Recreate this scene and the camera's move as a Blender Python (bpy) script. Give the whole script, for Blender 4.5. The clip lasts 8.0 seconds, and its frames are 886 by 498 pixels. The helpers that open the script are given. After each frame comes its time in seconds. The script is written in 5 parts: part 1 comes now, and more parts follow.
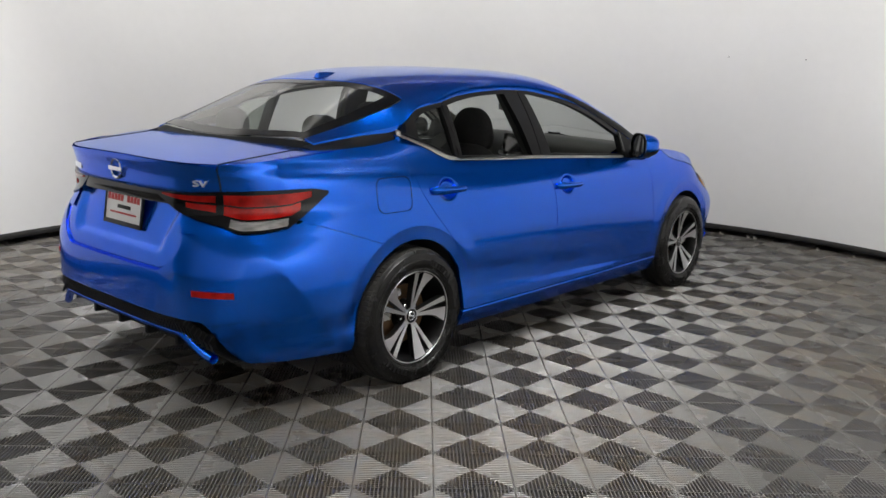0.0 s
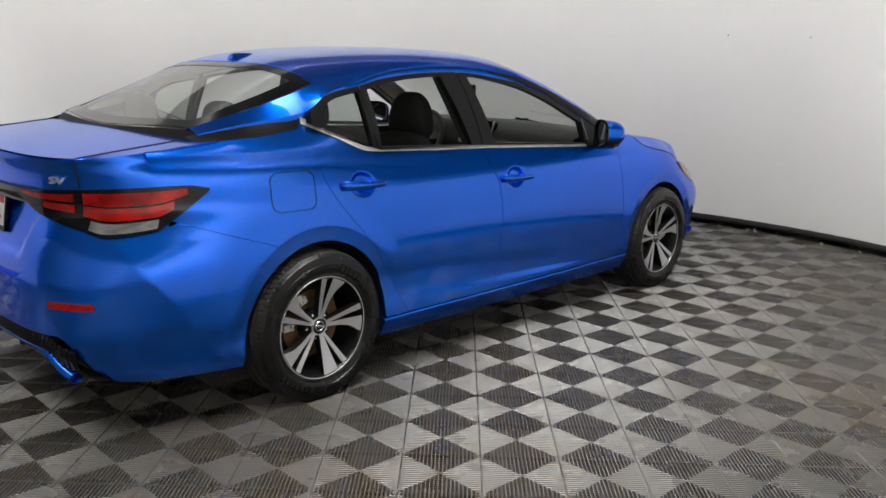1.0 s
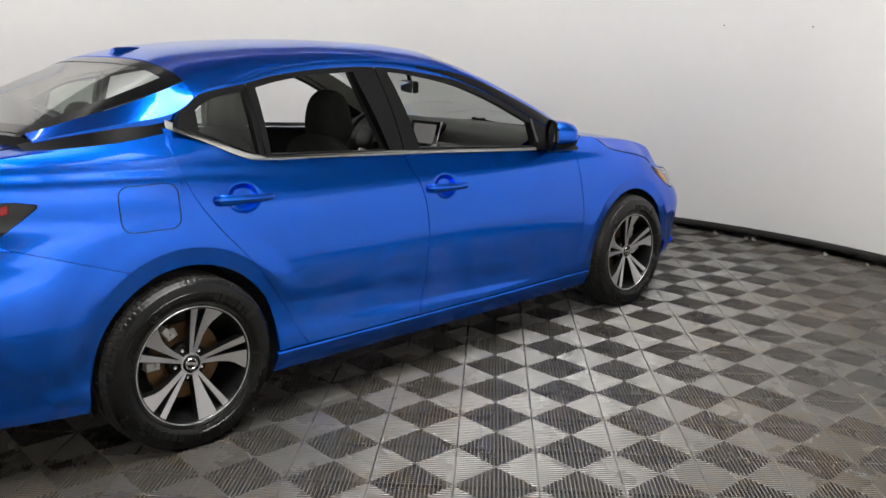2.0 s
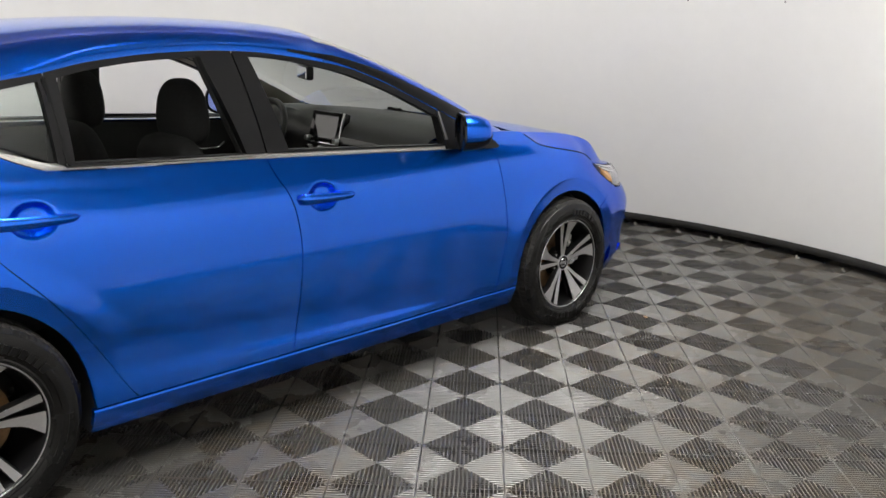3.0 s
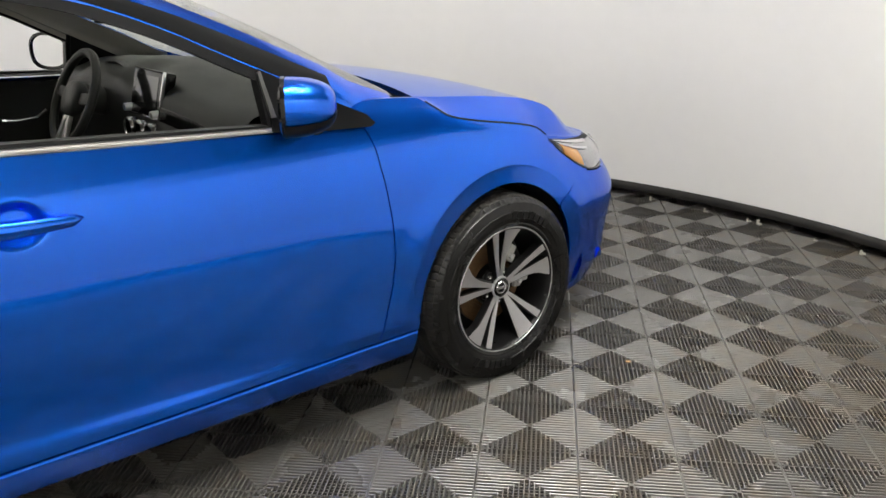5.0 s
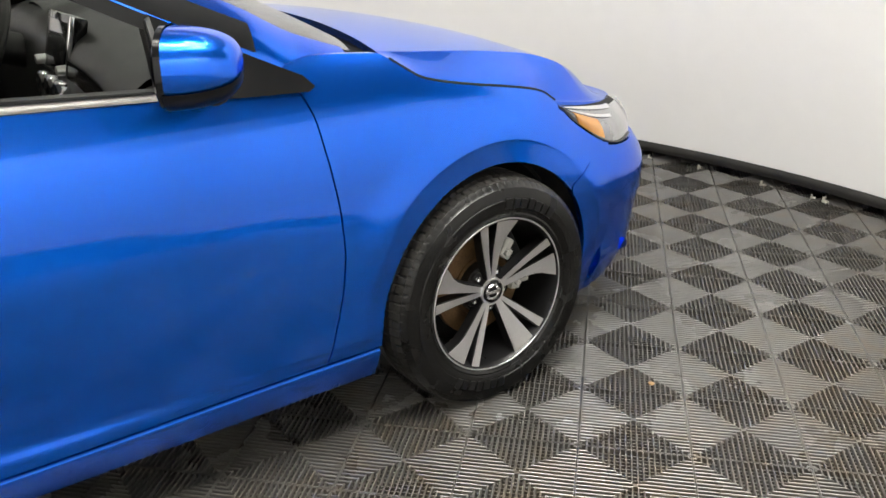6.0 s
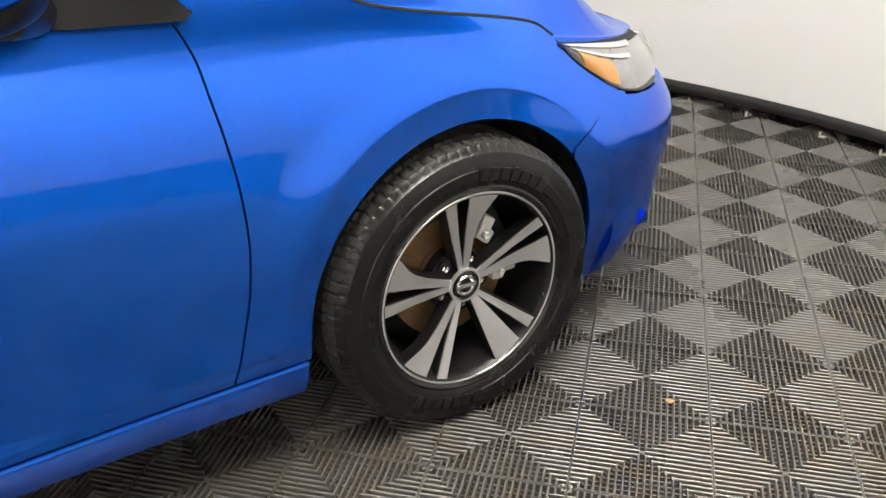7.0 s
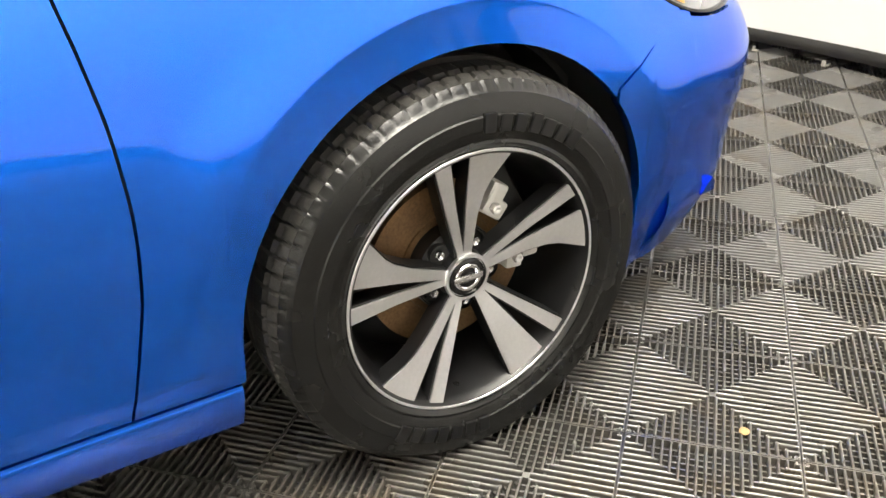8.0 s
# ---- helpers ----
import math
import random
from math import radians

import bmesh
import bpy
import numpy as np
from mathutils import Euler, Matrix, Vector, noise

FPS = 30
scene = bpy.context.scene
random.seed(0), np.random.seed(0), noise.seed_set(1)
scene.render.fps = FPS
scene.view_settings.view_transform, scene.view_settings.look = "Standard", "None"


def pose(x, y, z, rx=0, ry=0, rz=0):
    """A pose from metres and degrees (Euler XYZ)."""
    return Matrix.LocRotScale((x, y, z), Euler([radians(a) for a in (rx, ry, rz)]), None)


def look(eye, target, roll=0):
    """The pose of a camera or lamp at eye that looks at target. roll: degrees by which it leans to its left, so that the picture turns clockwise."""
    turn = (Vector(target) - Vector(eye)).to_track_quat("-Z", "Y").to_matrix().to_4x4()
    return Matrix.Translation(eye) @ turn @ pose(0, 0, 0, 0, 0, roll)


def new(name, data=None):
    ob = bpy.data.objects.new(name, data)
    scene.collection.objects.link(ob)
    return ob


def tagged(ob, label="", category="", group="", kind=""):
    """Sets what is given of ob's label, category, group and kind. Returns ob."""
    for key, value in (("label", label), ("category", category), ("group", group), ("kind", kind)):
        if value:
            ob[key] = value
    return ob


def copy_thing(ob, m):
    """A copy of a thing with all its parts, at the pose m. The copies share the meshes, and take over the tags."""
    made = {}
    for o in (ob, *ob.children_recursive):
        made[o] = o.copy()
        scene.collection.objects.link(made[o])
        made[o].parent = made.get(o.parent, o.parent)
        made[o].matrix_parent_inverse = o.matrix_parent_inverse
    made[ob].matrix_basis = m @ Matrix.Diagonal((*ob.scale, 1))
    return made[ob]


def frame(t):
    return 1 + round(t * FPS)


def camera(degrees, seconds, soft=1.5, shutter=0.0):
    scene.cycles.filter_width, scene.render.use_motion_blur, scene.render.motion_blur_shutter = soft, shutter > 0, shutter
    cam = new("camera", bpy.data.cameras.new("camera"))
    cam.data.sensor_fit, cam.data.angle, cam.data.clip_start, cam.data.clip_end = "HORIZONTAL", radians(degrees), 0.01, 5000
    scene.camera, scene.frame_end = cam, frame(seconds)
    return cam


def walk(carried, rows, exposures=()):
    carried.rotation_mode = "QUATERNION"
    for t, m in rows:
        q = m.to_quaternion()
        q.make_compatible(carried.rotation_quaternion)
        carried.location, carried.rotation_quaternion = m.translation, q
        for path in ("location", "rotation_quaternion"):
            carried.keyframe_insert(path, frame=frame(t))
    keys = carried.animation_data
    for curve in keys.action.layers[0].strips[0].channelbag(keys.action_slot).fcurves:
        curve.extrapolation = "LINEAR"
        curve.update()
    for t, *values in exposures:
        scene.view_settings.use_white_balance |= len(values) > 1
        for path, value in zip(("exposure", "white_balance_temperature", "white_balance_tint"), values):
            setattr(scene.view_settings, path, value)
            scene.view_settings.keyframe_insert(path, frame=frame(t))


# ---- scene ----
import functools

cam = camera(54.8, 8.0)
PATH = [
    (0, (3.501, -2.786, 1.423), (2.203, -1.319, 1.02), 1.7),
    (0.5, (3.572, -2.459, 1.433), (2.25, -1.022, 1.005), 1.3),
    (1, (3.578, -2.098, 1.428), (2.225, -0.694, 0.984), 1.4),
    (1.2, (3.577, -1.967, 1.436), (2.209, -0.575, 1.001), 1.1),
    (2.5, (3.484, -0.951, 1.404), (2.068, 0.382, 0.936), 1.0),
    (3, (3.344, -0.579, 1.429), (1.96, 0.776, 0.93), 0.9),
    (3.5, (3.226, -0.191, 1.433), (1.828, 1.135, 0.897), 0.3),
    (4, (3.133, 0.16, 1.428), (1.691, 1.425, 0.86), -0.2),
    (4.5, (2.953, 0.497, 1.406), (1.514, 1.749, 0.806), -0.1),
    (5, (2.782, 0.827, 1.367), (1.329, 2.043, 0.726), -0.4),
    (5.2, (2.71, 0.948, 1.363), (1.252, 2.145, 0.7), -0.6),
    (6.3, (2.387, 1.485, 1.272), (0.881, 2.54, 0.484), -0.3),
    (6.5, (2.334, 1.564, 1.252), (0.827, 2.601, 0.444), -0.3),
    (7, (2.138, 1.813, 1.195), (0.638, 2.783, 0.296), -0.6),
    (7.5, (1.953, 1.984, 1.095), (0.446, 2.914, 0.166), -1.2),
    (8, (1.808, 2.113, 0.99), (0.285, 2.983, 0.028), -1.9),
]
EXPOSURES = [(0.0, -0.45, 6450, 10), (1.2, -0.37, 6500, 10), (2.5, -0.2, 6550, 10), (4.5, 0.02, 6700, 9), (6.5, 0.56, 6850, 8), (7.0, 0.68, 6950, 8), (7.5, 1.06, 7050, 8), (8.0, 1.28, 7150, 8)]
walk(cam, [(t, look(eye, target, roll)) for t, eye, target, roll in PATH], EXPOSURES)

# ---- light ----
world = bpy.data.worlds.new("world")
world.use_nodes = True
world.node_tree.nodes["Background"].inputs[0].default_value = (0.9, 0.93, 1.0, 1)
world.node_tree.nodes["Background"].inputs[1].default_value = 0.02
scene.world = world


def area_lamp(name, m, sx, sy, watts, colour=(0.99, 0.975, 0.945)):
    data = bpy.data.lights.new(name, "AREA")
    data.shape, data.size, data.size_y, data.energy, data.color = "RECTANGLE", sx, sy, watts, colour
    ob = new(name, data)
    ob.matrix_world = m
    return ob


CX, CY, RAD = 0.4, 1.0, 4.0        # the round booth
# unseen fill lights added under the ceiling, turned to the white wall all round
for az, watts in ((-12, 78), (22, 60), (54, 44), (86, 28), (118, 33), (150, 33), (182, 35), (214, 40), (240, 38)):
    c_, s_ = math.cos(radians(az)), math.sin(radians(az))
    area_lamp("wall_fill", look((CX + 1.9 * c_, CY + 1.9 * s_, 3.22), (CX + 4.0 * c_, CY + 4.0 * s_, 2.0)), 1.6, 0.4, watts)
# added unseen fills on the hall's white walls, beyond the booth's open side
area_lamp("hall_fill", look((2.6, -3.9, 3.22), (2.6, -5.6, 1.9)), 4.0, 0.5, 32)
area_lamp("hall_fill", look((4.9, -2.6, 3.22), (6.4, -2.8, 1.9)), 3.4, 0.5, 150)
area_lamp("hall_fill", look((4.9, 0.7, 3.22), (6.4, 0.7, 1.9)), 3.0, 0.5, 130)
# a row of narrow fills, added unseen over the free floor beside the car
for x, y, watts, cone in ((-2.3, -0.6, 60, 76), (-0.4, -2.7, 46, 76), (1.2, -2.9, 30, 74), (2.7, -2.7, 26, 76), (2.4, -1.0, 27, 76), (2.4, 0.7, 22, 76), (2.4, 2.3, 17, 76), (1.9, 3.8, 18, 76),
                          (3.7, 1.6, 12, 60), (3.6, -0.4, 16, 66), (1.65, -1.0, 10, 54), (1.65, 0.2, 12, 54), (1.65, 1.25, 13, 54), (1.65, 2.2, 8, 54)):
    lamp_ob = area_lamp("floor_fill", look((x, y, 3.22), (x + 0.05, y + 0.05, 0.0)), 1.1, 1.1, watts)
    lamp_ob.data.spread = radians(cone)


# ---- materials ----
def mat(name, colour, rough=0.5, metal=0.0, coat=0.0, vary=0.0, scale=8.0, bump=0.0, bump_scale=200.0, fine=0.0, spec=0.5, stretch=(1, 1, 1)):
    """A surface with two scales of variation and a fine relief."""
    m = bpy.data.materials.new(name)
    m.use_nodes = True
    nt = m.node_tree
    b = nt.nodes["Principled BSDF"]
    b.inputs["Base Color"].default_value = (*colour, 1)
    b.inputs["Roughness"].default_value = rough
    b.inputs["Metallic"].default_value = metal
    b.inputs["Specular IOR Level"].default_value = spec
    if coat:
        b.inputs["Coat Weight"].default_value = coat
        b.inputs["Coat Roughness"].default_value = 0.03
    co = nt.nodes.new("ShaderNodeTexCoord")
    mp = nt.nodes.new("ShaderNodeMapping")
    mp.inputs["Scale"].default_value = stretch
    nt.links.new(co.outputs["Object"], mp.inputs[0])
    if vary or fine:
        n1, n2 = nt.nodes.new("ShaderNodeTexNoise"), nt.nodes.new("ShaderNodeTexNoise")
        n1.inputs["Scale"].default_value, n1.inputs["Detail"].default_value = scale, 5
        n2.inputs["Scale"].default_value, n2.inputs["Detail"].default_value = scale * 14, 3
        for n in (n1, n2):
            nt.links.new(mp.outputs[0], n.inputs["Vector"])
        r1, r2 = nt.nodes.new("ShaderNodeMapRange"), nt.nodes.new("ShaderNodeMapRange")
        for r, n, v in ((r1, n1, vary), (r2, n2, fine)):
            r.inputs[1].default_value, r.inputs[2].default_value = 0.25, 0.75
            r.inputs[3].default_value, r.inputs[4].default_value = 1 - v, 1 + v
            nt.links.new(n.outputs[0], r.inputs[0])
        mul = nt.nodes.new("ShaderNodeMath")
        mul.operation = "MULTIPLY"
        nt.links.new(r1.outputs[0], mul.inputs[0]), nt.links.new(r2.outputs[0], mul.inputs[1])
        mix = nt.nodes.new("ShaderNodeVectorMath")
        mix.operation = "SCALE"
        mix.inputs[0].default_value = colour
        nt.links.new(mul.outputs[0], mix.inputs["Scale"])
        nt.links.new(mix.outputs[0], b.inputs["Base Color"])
        rr = nt.nodes.new("ShaderNodeMapRange")
        rr.inputs[3].default_value, rr.inputs[4].default_value = max(rough - 0.12 * (vary > 0), 0.02), min(rough + 0.12 * (vary > 0), 1)
        nt.links.new(n1.outputs[0], rr.inputs[0]), nt.links.new(rr.outputs[0], b.inputs["Roughness"])
    if bump:
        n3, bp = nt.nodes.new("ShaderNodeTexNoise"), nt.nodes.new("ShaderNodeBump")
        n3.inputs["Scale"].default_value, n3.inputs["Detail"].default_value = bump_scale, 2
        bp.inputs["Strength"].default_value, bp.inputs["Distance"].default_value = bump, 0.002
        nt.links.new(mp.outputs[0], n3.inputs["Vector"]), nt.links.new(n3.outputs[0], bp.inputs["Height"])
        nt.links.new(bp.outputs[0], b.inputs["Normal"])
    return m


def glass(name, colour, rough=0.0):
    """Thin tinted sheet glass: clear through, mirror-like at a slant, the same from both sides."""
    m = bpy.data.materials.new(name)
    m.use_nodes = True
    nt = m.node_tree
    nt.nodes.clear()
    out, mix = nt.nodes.new("ShaderNodeOutputMaterial"), nt.nodes.new("ShaderNodeMixShader")
    tr, gl, lw = nt.nodes.new("ShaderNodeBsdfTransparent"), nt.nodes.new("ShaderNodeBsdfGlossy"), nt.nodes.new("ShaderNodeLayerWeight")
    pw, ml = nt.nodes.new("ShaderNodeMath"), nt.nodes.new("ShaderNodeMath")
    pw.operation, ml.operation = "POWER", "MULTIPLY_ADD"
    pw.inputs[1].default_value, ml.inputs[1].default_value, ml.inputs[2].default_value = 3.2, 0.85, 0.08
    lw.inputs[0].default_value = 0.5
    tr.inputs[0].default_value, gl.inputs["Roughness"].default_value = (*colour, 1), rough
    nt.links.new(lw.outputs["Facing"], pw.inputs[0]), nt.links.new(pw.outputs[0], ml.inputs[0])
    nt.links.new(ml.outputs[0], mix.inputs[0]), nt.links.new(tr.outputs[0], mix.inputs[1])
    nt.links.new(gl.outputs[0], mix.inputs[2]), nt.links.new(mix.outputs[0], out.inputs[0])
    return m


PAINT = mat("blue_paint", (0.0003, 0.132, 0.80), 0.25, 0.88, coat=0.72, fine=0.05, scale=120)
paint = PAINT.node_tree.nodes["Principled BSDF"]
paint.inputs["Specular Tint"].default_value = (0.01, 0.40, 0.95, 1)      # the flakes stay blue at a slant
paint.inputs["Coat IOR"].default_value = 1.5
paint.inputs["Coat Roughness"].default_value = 0.015
BLACK_TRIM = mat("black_trim", (0.006, 0.006, 0.0065), 0.40, spec=0.25, vary=0.2, bump=0.1)
FRAME = mat("frame_black", (0.008, 0.008, 0.009), 0.45, spec=0.3, vary=0.1, bump=0.15, bump_scale=400)
GUIDE = mat("grey_guide", (0.13, 0.13, 0.128), 0.5, 0.3, vary=0.1)
GLOSS_BLACK = mat("gloss_black", (0.006, 0.006, 0.007), 0.12, spec=0.4)
BADGE = mat("bright_badge", (0.80, 0.80, 0.80), 0.3, 0.5)
CHROME = mat("chrome", (0.85, 0.85, 0.86), 0.14, 1.0)
SATIN = mat("satin_metal", (0.74, 0.73, 0.71), 0.42, 0.85, vary=0.06)
MACHINED = mat("machined_alloy", (0.74, 0.74, 0.75), 0.28, 0.9, fine=0.04, scale=12, bump=0.02, bump_scale=900)
RIM_BLACK = mat("rim_black", (0.006, 0.006, 0.0065), 0.32, spec=0.35, vary=0.15, scale=20)
RUBBER = mat("tyre_rubber", (0.0045, 0.0045, 0.0045), 0.25, spec=0.42, vary=0.2, scale=12, fine=0.2, bump=0.08, bump_scale=300)
TREAD = mat("tread_rubber", (0.022, 0.0205, 0.0185), 0.8, vary=0.35, scale=20, fine=0.3, bump=0.4, bump_scale=250)
RUST = mat("rusty_disc", (0.17, 0.098, 0.046), 0.5, 0.55, vary=0.4, scale=14, fine=0.25, stretch=(1, 1, 1))
CAST = mat("cast_metal", (0.60, 0.59, 0.56), 0.5, 0.2, vary=0.2, bump=0.3)
DARK = mat("dark_liner", (0.010, 0.010, 0.010), 0.85, vary=0.3, bump=0.3)
CLOTH = mat("black_cloth", (0.019, 0.020, 0.020), 0.9, vary=0.25, scale=6, fine=0.2, bump=0.4, bump_scale=600)
DASH = mat("dash_plastic", (0.036, 0.037, 0.034), 0.5, spec=0.5, vary=0.2, bump=0.3, bump_scale=500)
LINING = mat("pale_lining", (0.58, 0.555, 0.50), 0.9, vary=0.06, bump=0.2)
RED = mat("red_lens", (0.36, 0.006, 0.004), 0.15, coat=0.35, spec=0.3, vary=0.5, scale=14, bump=0.06, bump_scale=70)
CLEARL = mat("pale_lens", (0.34, 0.34, 0.35), 0.16, 0.55, coat=1.0, vary=0.25, scale=22)
AMBER = mat("amber_lens", (0.55, 0.25, 0.06), 0.15, coat=1.0, vary=0.08, scale=40)
CLEAR_TAIL = mat("ribbed_clear_lens", (0.24, 0.235, 0.23), 0.22, 0.6, coat=1.0, vary=0.5, scale=18, bump=0.5, bump_scale=60, stretch=(1, 1, 4))
WHITE = mat("white_print", (0.75, 0.75, 0.74), 0.4, vary=0.04)
REDP = mat("red_print", (0.45, 0.03, 0.03), 0.4)
SCREEN = mat("screen_black", (0.02, 0.02, 0.024), 0.08, coat=0.5)
GLASS = glass("tinted_glass", (0.78, 0.82, 0.79))
MIRROR = mat("mirror_silver", (0.85, 0.86, 0.87), 0.02, 1.0)
WALL = mat("painted_wall", (0.80, 0.79, 0.775), 0.5, vary=0.025, scale=0.9, fine=0.01, bump=0.05, bump_scale=60)
BASE = mat("black_base", (0.016, 0.015, 0.014), 0.6, spec=0.3, vary=0.4, scale=10, bump=0.3)
TILE = mat("tile_plastic", (0.066, 0.063, 0.058), 0.28, spec=1.0, vary=0.12, scale=3, fine=0.08, bump=0.1)
# the tiles' variation and brown dirt lie in the room's own measure, not tile by tile
nt = TILE.node_tree
place = nt.nodes.new("ShaderNodeNewGeometry")
mapping = next(n for n in nt.nodes if n.type == "MAPPING")
nt.links.new(place.outputs["Position"], mapping.inputs[0])
dirt, fine_dirt, ramp, blend = (nt.nodes.new("ShaderNodeTexNoise"), nt.nodes.new("ShaderNodeTexNoise"), nt.nodes.new("ShaderNodeMapRange"), nt.nodes.new("ShaderNodeMix"))
dirt.inputs["Scale"].default_value, dirt.inputs["Detail"].default_value = 0.9, 4
fine_dirt.inputs["Scale"].default_value, fine_dirt.inputs["Detail"].default_value = 14, 3
both = nt.nodes.new("ShaderNodeMath")
both.operation = "MULTIPLY"
for n in (dirt, fine_dirt):
    nt.links.new(mapping.outputs[0], n.inputs["Vector"])
nt.links.new(dirt.outputs[0], both.inputs[0]), nt.links.new(fine_dirt.outputs[0], both.inputs[1])
ramp.inputs[1].default_value, ramp.inputs[2].default_value, ramp.inputs[4].default_value = 0.22, 0.36, 0.55
nt.links.new(both.outputs[0], ramp.inputs[0])
blend.data_type = "RGBA"
bsdf = nt.nodes["Principled BSDF"]
nt.links.new(bsdf.inputs["Base Color"].links[0].from_socket, blend.inputs["A"])
blend.inputs["B"].default_value = (0.085, 0.062, 0.036, 1)
nt.links.new(ramp.outputs[0], blend.inputs["Factor"]), nt.links.new(blend.outputs["Result"], bsdf.inputs["Base Color"])
# near-black: the shade in the gaps between the ribs is put into this colour
SHADED_SUBFLOOR = mat("shaded_subfloor", (0.006, 0.0055, 0.0055), 0.9, vary=0.3)
CEIL = mat("ceiling_paint", (0.32, 0.32, 0.315), 0.9, vary=0.03)
HALL = mat("hall_paint", (0.10, 0.10, 0.10), 0.9, vary=0.05, scale=2)
GRIT = mat("pale_grit", (0.36, 0.34, 0.30), 0.8, vary=0.2)


# ---- building helpers ----
def part(name, bm, material, parent=None, label="", smooth=35):
    me = bpy.data.meshes.new(name)
    bmesh.ops.recalc_face_normals(bm, faces=bm.faces)
    bm.to_mesh(me)
    bm.free()
    me.materials.append(material)
    if smooth:
        me.shade_smooth()
        me.set_sharp_from_angle(angle=radians(smooth))
    ob = new(name, me)
    if parent:
        ob.parent = parent
    if label:
        ob["label"] = label
    return ob


def sp(keys, t):
    """A smooth curve through (t, value) keys that doesn't overshoot."""
    if t <= keys[0][0]:
        return keys[0][1]
    if t >= keys[-1][0]:
        return keys[-1][1]
    n = len(keys)
    k = next(i for i in range(n - 1) if keys[i + 1][0] >= t)
    d = [(keys[i + 1][1] - keys[i][1]) / (keys[i + 1][0] - keys[i][0]) for i in range(max(k - 1, 0), min(k + 2, n - 1))]
    o = k - max(k - 1, 0)

    def slope(a, b):
        return 0.0 if a * b <= 0 else 2 * a * b / (a + b)
    m0 = slope(d[o - 1], d[o]) if o > 0 else d[o]
    m1 = slope(d[o], d[o + 1]) if o + 1 < len(d) else d[o]
    h = keys[k + 1][0] - keys[k][0]
    u = (t - keys[k][0]) / h
    return ((1 + 2 * u) * (1 - u) ** 2 * keys[k][1] + u * (1 - u) ** 2 * h * m0
            + u * u * (3 - 2 * u) * keys[k + 1][1] + u * u * (u - 1) * h * m1)


def ease(a, b, t):
    u = min(max((t - a) / (b - a), 0), 1)
    return u * u * (3 - 2 * u)


def grid(us, vs, f, side=1, close_u=False):
    """A sheet of quads over two lists of parameters."""
    bm = bmesh.new()
    rows = [[bm.verts.new((side * p[0], p[1], p[2])) for p in (f(u, v) for v in vs)] for u in us]
    n = len(us)
    for i in range(n if close_u else n - 1):
        for j in range(len(vs) - 1):
            a, b, c, d = rows[i][j], rows[(i + 1) % n][j], rows[(i + 1) % n][j + 1], rows[i][j + 1]
            if len({a, b, c, d}) == 4:
                bm.faces.new((a, b, c, d))
    return bm


def lin(a, b, n):
    return [a + (b - a) * i / (n - 1) for i in range(n)]


def flange(bm, inward, depth=0.014):
    """Turn the sheet's free edges inward, so that panels have a rounded rim with a real gap between them."""
    bmesh.ops.remove_doubles(bm, verts=bm.verts, dist=1e-5)
    bm.normal_update()
    edges = [e for e in bm.edges if e.is_boundary]
    ext = bmesh.ops.extrude_edge_only(bm, edges=edges)
    for v in ext["geom"]:
        if isinstance(v, bmesh.types.BMVert):
            v.co += inward(v.co) * depth
    return bm


def box(bm, lo, hi, bevel=0.0, m=None):
    r = bmesh.ops.create_cube(bm, size=1)
    vs = r["verts"]
    for v in vs:
        v.co = Vector([lo[k] + (hi[k] - lo[k]) * (v.co[k] + 0.5) for k in range(3)])
    if bevel:
        es = list({e for v in vs for e in v.link_edges})
        b = bmesh.ops.bevel(bm, geom=es, offset=bevel, segments=2, affect="EDGES", profile=0.6)
        vs = b["verts"]
    if m:
        bmesh.ops.transform(bm, matrix=m, verts=[v for v in vs if v.is_valid])
    return bm


def lathe(profile, n=64, axis="x", centre=(0, 0, 0)):
    """Turn (along, radius) pairs about an axis through centre."""
    def f(a, p):
        c, s = p[1] * math.cos(a), p[1] * math.sin(a)
        q = {"x": (p[0], c, s), "y": (c, p[0], s), "z": (c, s, p[0])}[axis]
        return [centre[k] + q[k] for k in range(3)]
    return grid([2 * math.pi * i / n for i in range(n)], profile, f, close_u=True)


def tube(points, radius, n=10, closed=False):
    """A round bar along points."""
    bm = bmesh.new()
    pts = [Vector(p) for p in points]
    rings = []
    for i, p in enumerate(pts):
        a = pts[i - 1] if i or closed else p
        b = pts[(i + 1) % len(pts)] if i + 1 < len(pts) or closed else p
        q = (b - a).to_track_quat("Z", "Y").to_matrix()
        r = radius(i / (len(pts) - 1)) if callable(radius) else radius
        rings.append([bm.verts.new(p + q @ Vector((r * math.cos(t), r * math.sin(t), 0))) for t in (2 * math.pi * k / n for k in range(n))])
    m = len(rings)
    for i in range(m if closed else m - 1):
        for k in range(n):
            bm.faces.new((rings[i][k], rings[(i + 1) % m][k], rings[(i + 1) % m][(k + 1) % n], rings[i][(k + 1) % n]))
    if not closed:
        bm.faces.new(rings[0]), bm.faces.new(rings[-1])
    return bm


def slab(outline, f, lift=0.004, sink=0.004):
    """A thin solid plate: outline (a, b) pairs laid on the surface f(a, b, out)."""
    bm = bmesh.new()
    top = [bm.verts.new(f(a, b, lift)) for a, b in outline]
    low = [bm.verts.new(f(a, b, -sink)) for a, b in outline]
    n = len(top)
    bm.faces.new(top), bm.faces.new(low)
    for i in range(n):
        bm.faces.new((top[i], top[(i + 1) % n], low[(i + 1) % n], low[i]))
    bmesh.ops.triangulate(bm, faces=[x for x in bm.faces if len(x.verts) > 4])
    return bm


